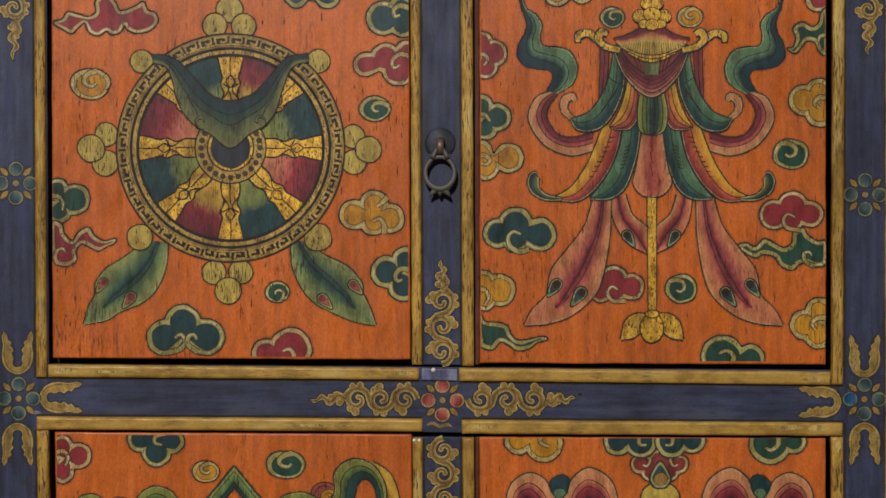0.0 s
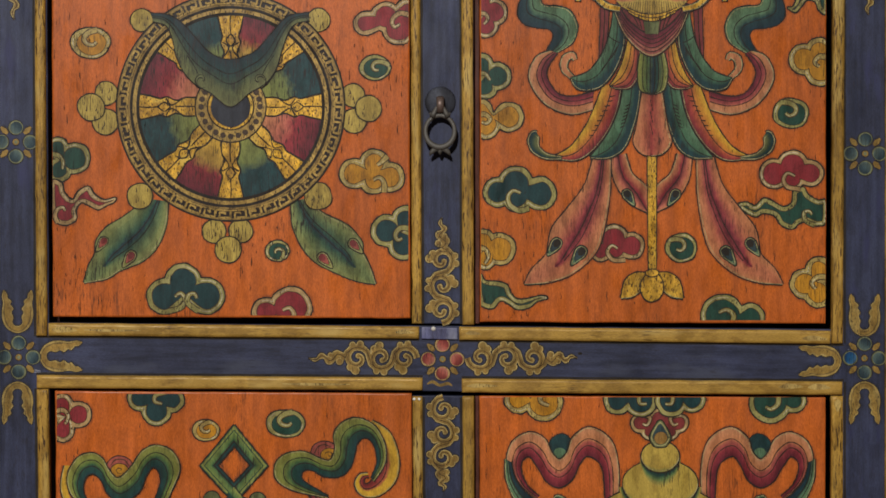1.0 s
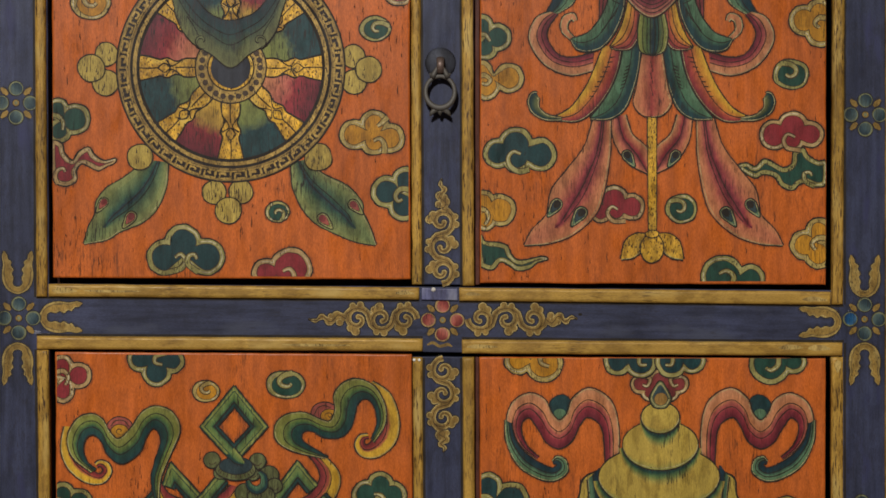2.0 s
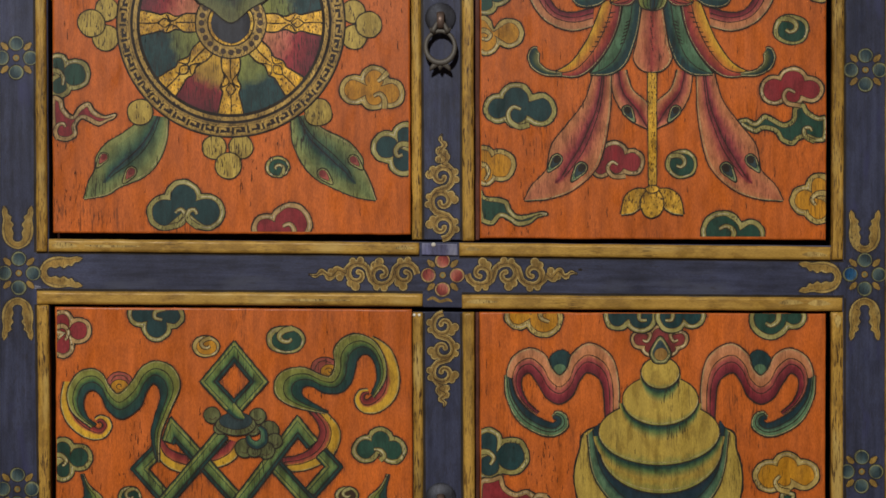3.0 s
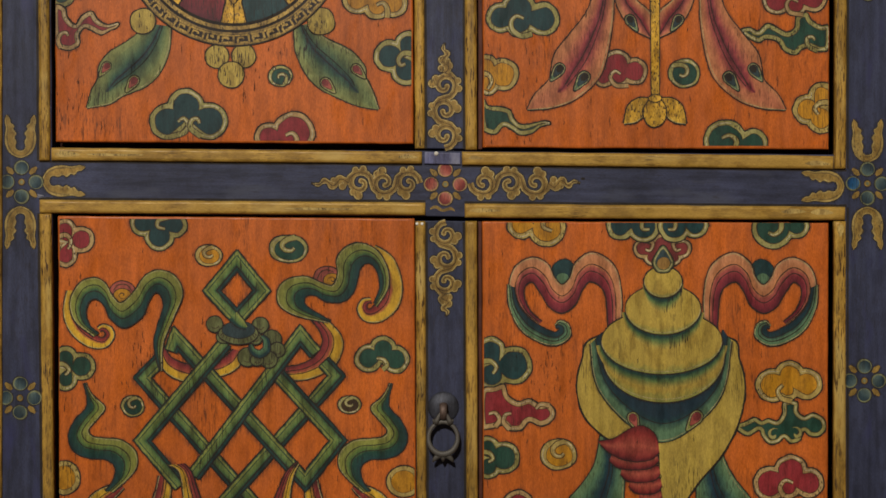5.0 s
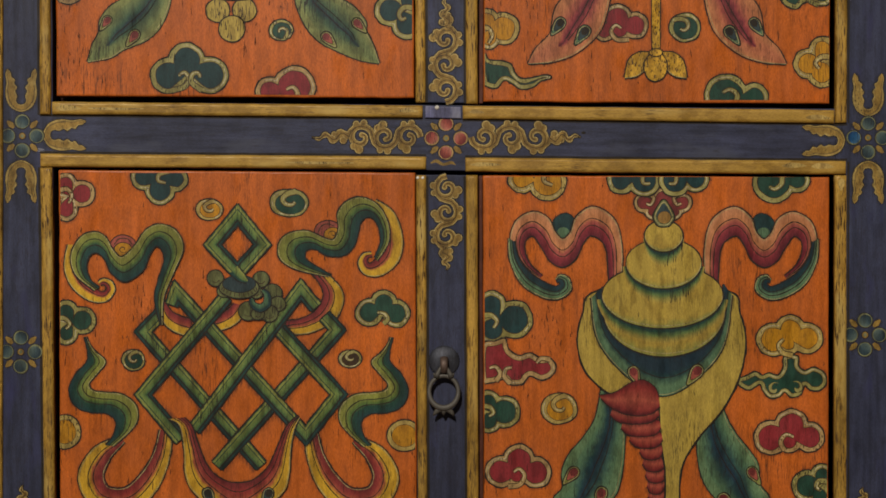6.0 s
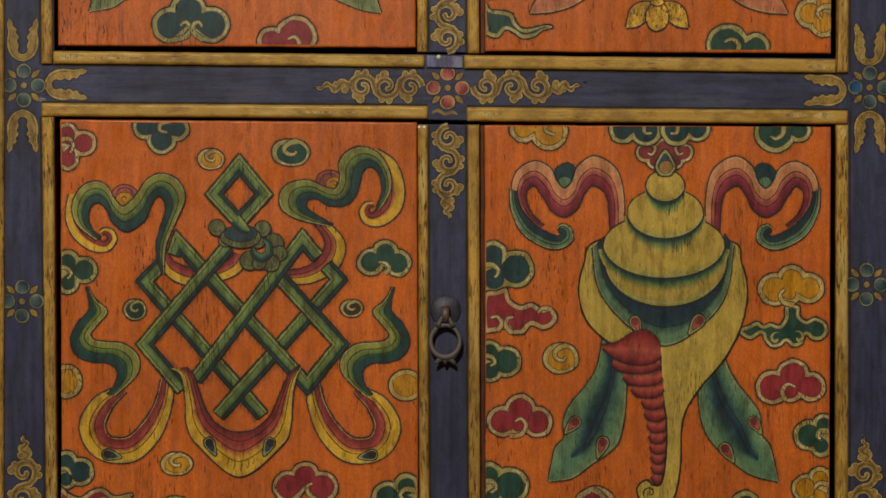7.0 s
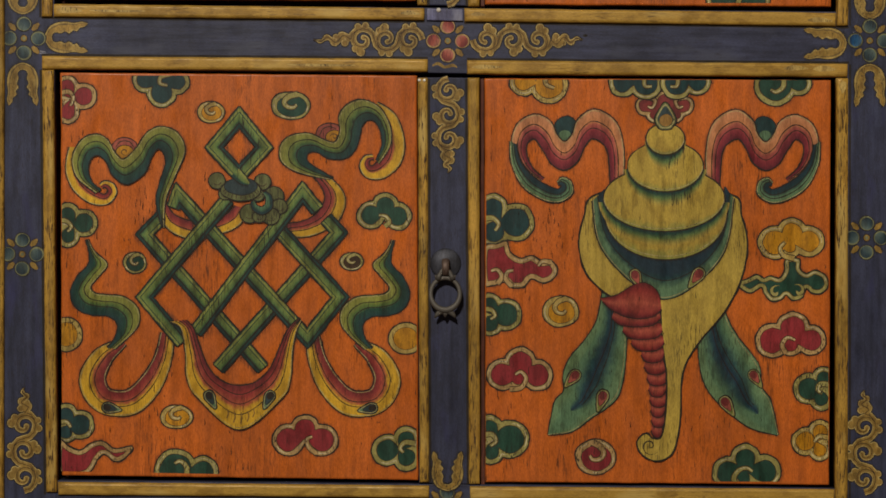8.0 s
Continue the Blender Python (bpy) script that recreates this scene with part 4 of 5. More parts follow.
for k in range(8):
    art.reset(20)
    ring_band(art, 58, 163, order[k], 16, k * math.pi / 4, (k + 1) * math.pi / 4)
    art.done("wheel_field", "painted field between two spokes")
for k in range(8):
    art.reset(24)
    a = k * math.pi / 4
    d, q = Vector((math.cos(a), math.sin(a))), Vector((-math.sin(a), math.cos(a)))
    o = Vector((WX, WY))
    def sp(u, v):
        return o + d * u + q * v
    half = [(54, 14), (78, 15), (96, 10), (112, 16), (124, 13), (140, 17), (163, 22)]
    line = flow([sp(u, v) for u, v in half], 5) + flow([sp(u, -v) for u, v in half[::-1]], 5)
    art.stroke(line, 6, closed=True)
    art.fill(line, P_GOLD)
    art.stroke(flow([sp(56, 0), sp(80, 1), sp(98, 0)], 5), 2.2)
    art.stroke(flow([sp(128, 0), sp(146, -1), sp(165, 0)], 5), 2.2)
    for s in (-1, 1):
        art.stroke(flow([sp(86, s * 14), sp(104, s * 3), sp(114, s * 15)], 6), 2.4)
        art.stroke(flow([sp(106, 0), sp(117, s * 8), sp(129, 0)], 6), 2.4)
    art.done("wheel_spoke", "gold spoke")
art.reset(36)
ring_band(art, 2, 64, P_INK, 60)
ring_band(art, 42, 61.5, P_KEY, 60)
ring_band(art, 35, 39.5, P_GOLD, 60)
art.coat += 2
for i in range(24):
    p = polar(52, 2 * math.pi * i / 24)
    art.oval(p.x, p.y, 4.6, 4.6, P_BROWN, 0.6, 12)
art.oval(WX, WY + 2, 34, 34, paint("dark_slate_paint", (0.026, 0.027, 0.034), cracks=0.2), 0)
art.done("wheel_hub", "gold hub with dark dots")
art.reset(130)
art.band([(268, 98), (298, 101), (322, 115), (345, 140), (368, 165), (390, 177), (409, 180), (430, 176), (455, 163), (478, 138), (498, 114), (516, 101), (547, 97)],
         [(272, 112), (295, 119), (306, 140), (313, 170), (325, 198), (346, 222), (374, 238), (409, 262), (442, 238), (470, 221), (488, 197), (499, 162), (510, 132), (523, 116), (548, 110)], R_DRAPE, (0.3, 0.52), 2.2)
for x, sgn in ((358, 1), (459, -1)):
    art.spiral(x, 216, 14, 1.2, 0.9 * sgn, 6.0, P_INK)
    art.spiral(x, 215, 13, 1.2, 0.9 * sgn, 2.6, P_BOW)
    art.stroke(flow([(x - 6 * sgn, 206), (x - 14 * sgn, 190), (x - 26 * sgn, 172)], 6), 1.6)
art.done("painted_scarf", "dark green scarf draped over the wheel")

# ---- door with the parasol ----
clip = (851, -94, 1459, 639.5)
art = Art(door_parasol, DOOR, clip)
art.cloud([(852, 79, 22), (874, 96, 24), (858, 119, 23)], P_RED, RED_CLOUD, 7, hooks=[[(843, 101), (856, 98), (863, 107), (856, 117)]])
art.cloud([(852, 190, 22), (880, 209, 25), (858, 228, 22)], P_PINE, GREEN_CLOUD, 8, hooks=[[(843, 206), (857, 204), (867, 216)]])
art.cloud([(900, 281, 27), (860, 294, 26), (853, 268, 19)], P_OCHRE, OCHRE_CLOUD, 8, hooks=[[(843, 279), (857, 276), (867, 284), (861, 292), (852, 290)]])
art.cloud([(881, 414, 27), (912, 399, 32), (955, 416, 30), (915, 424, 25)], P_TEAL, GREEN_CLOUD, 9, hooks=[[(936, 442), (918, 446), (902, 436), (899, 421), (908, 411), (921, 415)]])
art.cloud([(884, 514, 29), (855, 500, 22), (858, 530, 21)], P_OCHRE, OCHRE_CLOUD, 8, hooks=[[(846, 512), (858, 514), (864, 526), (858, 540)]])
art.wisp([(848, 558), (858, 570), (880, 572), (897, 578), (903, 592), (915, 603), (935, 602), (955, 597), (968, 600), (950, 606), (935, 617), (915, 620), (900, 610), (885, 605), (872, 618), (855, 615),
          (848, 605)], P_PINE, GREEN_CLOUD, 7)
art.cloud([(985, -10, 24), (1030, -12, 21)], P_OCHRE, OCHRE_CLOUD)
art.curlie(1083, 33, 21, 18, P_PINE, GREEN_CLOUD, 0.5, 1)
art.curlie(1220, 32, 22, 18, P_OCHRE, OCHRE_CLOUD)
art.cloud([(1085, 497, 27), (1063, 517, 20), (1116, 508, 24), (1090, 517, 19)], P_RED, RED_CLOUD, 7, hooks=[[(1106, 533), (1084, 533), (1074, 519), (1082, 508), (1092, 513)]])
art.curlie(1204, 512, 27, 25, P_PINE, GREEN_CLOUD, -0.5, -1)
art.curlie(1398, 274, 31, 26, P_PINE, GREEN_CLOUD, -0.2, -1)
art.cloud([(1421, 179, 28), (1448, 165, 25), (1450, 198, 29)], P_OCHRE, OCHRE_CLOUD, 9, hooks=[[(1464, 176), (1448, 174), (1440, 184), (1448, 192)]])
art.wisp([(1305, 436), (1320, 432), (1335, 438), (1350, 425), (1365, 430), (1385, 440), (1400, 432), (1403, 412), (1420, 405), (1428, 418), (1445, 428), (1460, 430), (1460, 465), (1445, 472), (1425, 465),
          (1412, 468), (1400, 478), (1380, 470), (1370, 455), (1350, 450), (1335, 456), (1318, 448)], P_PINE, GREEN_CLOUD, 7, hooks=[[(1440, 472), (1424, 464), (1421, 450), (1430, 447), (1435, 453)]])
art.cloud([(1369, 381, 27), (1401, 367, 28), (1432, 380, 24), (1400, 388, 22)], P_RED, RED_CLOUD, 7, hooks=[[(1414, 408), (1392, 404), (1385, 391), (1392, 380), (1405, 385)]])
art.cloud([(1422, 575, 27), (1448, 552, 25), (1446, 591, 27)], P_OCHRE, OCHRE_CLOUD, 9, hooks=[[(1464, 564), (1446, 563), (1435, 573), (1441, 584)]])
art.cloud([(1277, 632, 39), (1327, 635, 26)], P_PINE, GREEN_CLOUD, 9, hooks=[[(1290, 654), (1297, 632), (1285, 621), (1271, 626)]])
art.cloud([(1447, 0, 24), (1470, 0, 22)], P_RED, RED_CLOUD)
art.wisp([(1392, 88), (1402, 86), (1408, 70), (1403, 52), (1418, 42), (1435, 50), (1448, 42), (1452, 25), (1462, 22), (1462, 94), (1448, 92), (1440, 76), (1425, 74), (1415, 86), (1405, 95)], P_PINE, GREEN_CLOUD, 7, hooks=[[(1462, 64), (1450, 66), (1446, 76)]])

for mirror in (None, 2303):
    art = Art(door_parasol, DOOR, clip, mirror=mirror)
    art.band([(918, -8), (924, 18), (932, 40), (930, 60), (919, 80), (917, 102), (928, 117), (950, 123), (972, 126), (979, 138), (973, 154), (963, 172)],
             [(922, -8), (930, 16), (948, 29), (958, 46), (955, 66), (961, 83), (986, 86), (1006, 92), (1019, 112), (1020, 132), (1010, 152), (982, 169)], R_DEEP, (0.36, 0.64), paired=True)
    art.done("painted_scarf", "dark green waving scarf")
    art.reset(4)
    art.band([(985, 168), (968, 195), (969, 215), (985, 238), (1012, 245), (1050, 236)], [(974, 164), (949, 174), (935, 205), (945, 235), (970, 262), (1010, 276), (1048, 268)], R_PINK, (0.55, 0.28))
    art.ribbon([(1014, 213), (998, 196), (1000, 178), (1012, 172), (1017, 180)], [7, 11, 13, 11, 5], P_PINK)
    art.done("painted_scarf", "pink scarf curling back")
    art.reset(54)
    art.ribbon([(1069, 84), (1068, 125), (1065, 160), (1062, 180)], [15, 13, 10, 3], P_WINE, (0.5,), 2)
    art.band([(1110, 146), (1102, 180), (1090, 208), (1078, 226)], [(1132, 166), (1131, 200), (1116, 228), (1092, 231), (1078, 226)], R_FEATHER, (0.3, 0.55, 0.8))
    art.done("painted_feather", "yellow and red feather")
    art.reset(74)
    art.band([(1085, 92), (1081, 120), (1074, 148), (1060, 178), (1038, 202), (1009, 212)], [(1098, 95), (1104, 135), (1100, 168), (1084, 204), (1062, 228), (1036, 234), (1018, 228), (1009, 212)], R_GREENFEATHER, (0.45,))
    art.stroke(flow([(1076, 138), (1084, 144), (1096, 150)], 5), 2.0)
    for i in range(6):
        art.stroke([Vector((1094 - 3.0 * i, 152 + 5 * i)), Vector((1086 - 4.5 * i, 172 + 5 * i))], 1.3)
    art.done("painted_sleeve", "dark green drooping sleeve")
    art.reset(28)
    art.band([(1066, 225), (1052, 262), (1034, 300), (1008, 334), (977, 351)], [(1100, 222), (1092, 266), (1076, 304), (1050, 338), (1020, 357), (977, 354)], R_FEATHER, (0.5,))
    for i in range(9):
        t = i / 8
        art.stroke([Vector((1078 - 36 * t, 245 + 68 * t)), Vector((1088 - 38 * t, 243 + 70 * t))], 2.0)
    art.ribbon([(994, 353), (966, 350), (948, 338), (943, 324), (946, 314), (951, 311)], [3, 9, 15, 19, 18, 10], R_DRAPE)
    art.done("painted_feather", "yellow and red feather")
    art.reset(34)
    art.band([(1104, 216), (1096, 262), (1080, 302), (1060, 332), (1043, 352)], [(1134, 212), (1129, 262), (1119, 302), (1104, 336), (1078, 353), (1043, 353)], R_GREENFEATHER, (0.5,))
    for i in range(7):
        t = i / 6
        art.stroke([Vector((1106 - 10 * t, 262 + 38 * t)), Vector((1114 - 10 * t, 258 + 38 * t))], 2.0)
    art.done("painted_feather", "green feather")
    art.reset(12)
    art.mirror = 2311 if mirror else None
    art.band([(1050, 350), (1034, 400), (1005, 440), (976, 478), (966, 522), (942, 548), (927, 576)], [(1080, 352), (1078, 420), (1066, 488), (1050, 525), (1012, 558), (970, 573), (927, 576)], R_PINKBASE, (), tip=R_PINKHEART)
    art.eye(983, 506, 17, 2.2, P_TEAL)
    art.eye(1026, 521, 18, 2.2, P_TEAL)
    art.done("painted_leaf", "long pink scarf end with dark eye spots")
    art.mirror = mirror
    art.reset(8)
    art.band([(1080, 352), (1086, 392), (1110, 430), (1146, 450)], [(1106, 345), (1118, 380), (1146, 408), (1146, 450)], R_TASSEL, (0.5,))
    art.eye(1110, 419, 15, 1.0, P_TEAL)
    art.done("painted_leaf", "short pink scarf end with dark eye spot")
    art.reset(140)
    art.ribbon([(1096, 90), (1072, 84), (1058, 72), (1040, 60), (1024, 64), (1022, 76)], [8, 10, 12, 11, 12, 5], P_GOLD, (), 2.6)
    art.ribbon([(1068, 82), (1058, 70), (1064, 58), (1074, 62)], [8, 12, 12, 6], P_GOLD, (), 2.6)
    art.done("painted_hook", "gold hook at the parasol's edge")

art = Art(door_parasol, DOOR, clip)
art.reset(66)
art.band([(1132, 168), (1128, 200), (1132, 232), (1152, 240)], [(1174, 168), (1180, 200), (1174, 232), (1152, 240)], R_LEAF, (0.15, 0.3, 0.42, 0.58, 0.7, 0.85))
art.done("painted_lappet", "olive green lappet")
art.reset(40)
art.band([(1138, 220), (1126, 295), (1120, 325), (1134, 345), (1152, 349)], [(1168, 220), (1180, 295), (1187, 325), (1172, 345), (1152, 349)], R_LAPPET, ())
for i in range(9):
    art.stroke([Vector((1150 + 1.5 * (i % 3), 250 + 7 * i)), Vector((1151 + 1.5 * (i % 3), 256 + 7 * i))], 1.5)
art.done("painted_lappet", "pink and red lappet")
art.reset(92)
art.fill(flow([(1092, 80), (1153, 90), (1212, 80), (1196, 118), (1153, 142), (1108, 118)], 6, True), P_WINE)
for i in range(9):
    u = (i - 4) / 4
    art.stroke([Vector((1153 + 34 * u, 100)), Vector((1153 + 24 * u, 134 - 14 * u * u))], 2.0)
art.done("painted_lining", "wine red lining under the parasol")
art.reset(106)
art.band([(1090, 78), (1112, 112), (1152, 135), (1192, 112), (1214, 78)], [(1085, 90), (1108, 140), (1152, 173), (1196, 140), (1218, 90)], R_SWAG, (0.22, 0.42, 0.62, 0.8))
art.fill([Vector(p) for p in ((1138, 112), (1166, 112), (1163, 134), (1141, 134))], P_BOW)
art.done("painted_drape", "wine red and pink drape under the parasol")
art.reset(120)
art.band([(1084, 70), (1112, 62), (1135, 49), (1152, 46), (1170, 49), (1192, 62), (1220, 70)], [(1100, 86), (1124, 99), (1152, 105), (1180, 99), (1206, 86)], R_HAT, (), 2.2)
for i in range(25):
    u = (i - 12) / 12
    art.stroke([Vector((1153 + 48 * u, 76 + 4 * u * u)), Vector((1153 + 52 * u, 100 - 16 * u * u))], 0.9, P_BROWN)
art.band([(1108, 88), (1130, 97), (1152, 100), (1174, 97), (1197, 88)], [(1112, 96), (1133, 107), (1152, 111), (1171, 107), (1193, 96)], P_GOLD, (0.5,), 1.9)
for i in range(13):
    u = (i - 6) / 6
    art.stroke([Vector((1153 + 38 * u, 100 - 8 * u * u)), Vector((1153 + 37 * u, 110 - 11 * u * u))], 1.2, P_BROWN)
art.done("painted_parasol", "wine red and straw yellow parasol with gold fringe")
for k, (x, y, rx, ry) in enumerate(((1153, -52, 10, 14), (1153, -30, 15, 11), (1153, -12, 18, 12), (1153, 8, 20, 11), (1131, 30, 12, 11), (1174, 30, 12, 11), (1153, 27, 15, 12), (1138, 44, 9, 7), (1168, 44, 9, 7), (1153, 45, 11, 9))):
    art.reset(160 + 3 * k)
    art.oval(x, y, rx, ry, P_GOLD, 1.8, 24)
    art.done("finial_jewel", "gold jewel of the finial")
art.reset(30)
art.band([(1145, 350), (1146, 450), (1147, 552)], [(1160, 350), (1160, 450), (1160, 552)], P_GOLD, (), 2.2)
art.done("painted_pole", "gold pole")
art.reset(34)
for s in (-1, 1):
    art.band([(1153 + s * 8, 556), (1153 + s * 30, 556), (1153 + s * 48, 570), (1153 + s * 55, 600)], [(1153 + s * 8, 566), (1153 + s * 18, 585), (1153 + s * 34, 598), (1153 + s * 55, 601)], P_GOLD, (), 2.6)
art.oval(1153, 581, 20, 25, P_GOLD, 2.8)
art.oval(1153, 556, 11, 6, P_GOLD, 2.2, 20)
art.done("painted_bud", "gold three-petalled bud at the pole's foot")

# ---- door with the knot ----
LOW = (-8.6, 634.2)
clip = (111, 135.5, 738, 834, 0.0158)
art = Art(door_knot, DOOR, clip, LOW)
art.cloud([(119, 158, 23), (149, 172, 24), (121, 199, 22)], P_RED, RED_CLOUD, 8, hooks=[[(106, 168), (122, 164), (131, 175), (126, 189)]])
art.cloud([(257, 143, 23), (314, 146, 23), (287, 165, 27), (286, 142, 26)], P_TEAL, GREEN_CLOUD, 8, hooks=[[(304, 132), (286, 138), (284, 149), (297, 153)]])
art.curlie(374, 200, 24, 18, P_OCHRE, OCHRE_CLOUD)
art.curlie(515, 188, 34, 24, P_PINE, GREEN_CLOUD)
art.cloud([(682, 365, 24), (656, 381, 25), (704, 383, 25)], P_PINE, GREEN_CLOUD, 8, hooks=[[(681, 401), (689, 393), (683, 383), (671, 381)]])
art.cloud([(122, 382, 22), (150, 396, 25), (122, 418, 21)], P_PINE, GREEN_CLOUD, 8, hooks=[[(104, 392), (118, 392), (128, 402), (121, 411)]])
art.curlie(240, 466, 20, 18, P_PINE, GREEN_CLOUD)
art.curlie(623, 463, 20, 15, P_BROWN, "brown puff with a cream rim")
for x, y, rx, ry in ((120, 592, 27, 29), (719, 599, 30, 27)):
    art.reset()
    art.oval(x, y, rx, ry, P_RIMOCHRE, 3.0)
    art.oval(x, y, rx * 0.72, ry * 0.72, P_OCHRE, 0.8)
    art.done("painted_curl", OCHRE_CLOUD)
art.curlie(314, 738, 28, 20, P_OCHRE, OCHRE_CLOUD)
art.cloud([(119, 736, 22), (144, 752, 26), (119, 765, 20)], P_TEAL, GREEN_CLOUD, 8, hooks=[[(106, 748), (120, 747), (128, 757)]])
art.wisp([(108, 782), (125, 792), (145, 798), (165, 785), (185, 782), (205, 795), (236, 791), (225, 808), (207, 816), (187, 803), (175, 812), (165, 830), (150, 840), (108, 840)], P_RED, RED_CLOUD, 7)
art.cloud([(313, 832, 38), (361, 834, 28)], P_PINE, GREEN_CLOUD, 9, hooks=[[(330, 848), (333, 828), (322, 816), (311, 820)]])
art.cloud([(541, 759, 26), (512, 778, 29), (571, 778, 29)], P_RED, RED_CLOUD, 8, hooks=[[(562, 802), (548, 791), (545, 777), (554, 772)]])
art.cloud([(686, 796, 28), (720, 777, 24), (720, 808, 25)], P_PINE, GREEN_CLOUD, 9, hooks=[[(736, 784), (718, 782), (709, 792), (715, 800)]])

# scarves behind the knot
art.reset(4)
art.band([(146, 262), (142, 298), (152, 321), (170, 337), (185, 346), (193, 340), (190, 334), (186, 332), (182, 334)],
         [(124, 262), (118, 300), (130, 335), (160, 360), (190, 363), (207, 345), (203, 328), (188, 322), (178, 328)], R_FIRE, (0.4,), paired=True)
art.done("painted_scarf", "yellow and red scarf curl")
art.reset(4)
art.oval(222, 262, 22, 16, P_CORAL, 2.0)
art.stroke(flow([(206, 262), (213, 253), (222, 251), (231, 253), (238, 262)], 6), 1.8, P_BROWN)
art.oval(222, 271, 15, 12, P_OCHRE, 1.6)
art.spiral(222, 270, 9, 0.4, 1.1, 2.0, P_BROWN, 0.8)
art.done("painted_boss", "small red and ochre boss")
art.reset(112)
art.band([(288, 402), (278, 358), (284, 325), (294, 292), (291, 272), (280, 264), (268, 280), (256, 308), (226, 327), (202, 312), (190, 288), (175, 276), (161, 283), (157, 304), (164, 324), (180, 338)],
         [(291, 404), (294, 355), (312, 310), (328, 268), (316, 238), (288, 226), (262, 236), (244, 262), (220, 284), (203, 270), (192, 250), (174, 240), (148, 248), (130, 280), (138, 315), (172, 343)],
         R_GREEN, (0.36, 0.66), paired=True)
art.done("painted_scarf", "green waving scarf")
art.reset(4)
art.band([(650, 196), (670, 215), (679, 250), (677, 272), (668, 287), (658, 295), (653, 290), (655, 284), (662, 282)],
         [(668, 182), (700, 205), (715, 250), (708, 290), (680, 315), (650, 315), (637, 295), (645, 278), (660, 275)], R_FIRE, (0.4,), paired=True)
art.done("painted_scarf", "yellow and red scarf curl")
art.reset(4)
art.oval(584, 238, 24, 18, P_CORAL, 2.0)
art.stroke(flow([(566, 240), (572, 229), (583, 225), (595, 229)], 6), 1.8, P_BROWN)
art.oval(592, 244, 15, 12, P_OCHRE, 1.6)
art.spiral(592, 243, 9, 2.4, 1.1, 2.0, P_BROWN, 0.8)
art.done("painted_boss", "small red and ochre boss")
art.reset(20)
art.band([(590, 316), (562, 300), (545, 288), (543, 275), (551, 269), (565, 271), (585, 281), (612, 280), (630, 262), (637, 238), (641, 222), (652, 213), (664, 216), (674, 234), (676, 258), (666, 284)],
         [(585, 318), (530, 306), (500, 288), (496, 262), (512, 243), (545, 237), (577, 250), (594, 252), (602, 232), (600, 208), (614, 187), (642, 178), (672, 192), (690, 225), (690, 258), (670, 290)],
         R_GREEN, (0.36, 0.66), paired=True)
art.done("painted_scarf", "green waving scarf")

for mirror in (None, 852):
    art = Art(door_knot, DOOR, clip, LOW, mirror)
    art.reset(8)
    art.band([(154, 425), (160, 450), (158, 470), (138, 492), (127, 520), (138, 546), (162, 557), (194, 560), (210, 575), (205, 600), (192, 616)],
             [(157, 425), (170, 448), (191, 468), (178, 488), (162, 508), (170, 520), (190, 523), (222, 527), (246, 548), (244, 580), (205, 618)], R_GREEN, (0.42, 0.68), paired=True)
    art.done("painted_scarf", "green hanging scarf")
    art.reset(4)
    art.ribbon([(222, 606), (185, 632), (166, 672), (185, 708), (232, 712), (268, 680), (290, 635), (298, 590)], [10, 36, 46, 44, 44, 40, 30, 22], R_FIRE, (0.42, 0.62))
    art.eye(195, 722, 16, 0.2, P_TEAL)
    art.done("painted_scarf", "yellow and red scarf loop")
art = Art(door_knot, DOOR, clip, LOW)
art.reset(116)
art.band([(330, 567), (344, 583), (356, 618), (372, 654), (396, 676), (425, 683), (455, 676), (480, 652), (498, 612), (512, 582), (532, 563)],
         [(303, 570), (322, 582), (330, 625), (333, 670), (352, 704), (425, 760), (500, 704), (515, 670), (518, 625), (524, 590), (534, 567)], R_FIRE, (0.2, 0.42, 0.66), paired=True)
art.eye(373, 703, 16, 1.1, P_TEAL)
art.eye(478, 703, 16, 2.0, P_TEAL)
for x, y, tall in ((404, 732, 16), (416, 738, 20), (428, 740, 20), (440, 737, 18), (450, 731, 14)):
    art.stroke([Vector((x, y - tall / 2)), Vector((x + 2, y)), Vector((x - 1, y + tall / 2))], 2.2, P_BRONZE)
art.done("painted_scarf", "yellow and red scarf loop")
art.reset(8)
art.band([(555, 312), (572, 335), (575, 356), (560, 380), (535, 393), (510, 397), (495, 405)], [(582, 312), (607, 340), (610, 366), (595, 395), (562, 414), (530, 420), (493, 412)], R_FIRE, (0.3, 0.55), paired=True)
art.done("painted_scarf", "yellow and red scarf twisting through the knot")
art.reset(8)
art.band([(418, 365), (405, 378), (388, 388), (360, 396)], [(440, 372), (425, 398), (398, 412), (362, 416)], R_FIRE, (0.5,), paired=True)
art.done("painted_scarf", "yellow and red scarf twisting through the knot")
art.reset(56)
art.band([(296, 362), (306, 378), (322, 388), (345, 394)], [(284, 366), (293, 398), (310, 414), (335, 424)], R_FIRE, (0.5,), paired=True)
art.done("painted_scarf", "yellow and red scarf twisting through the knot")


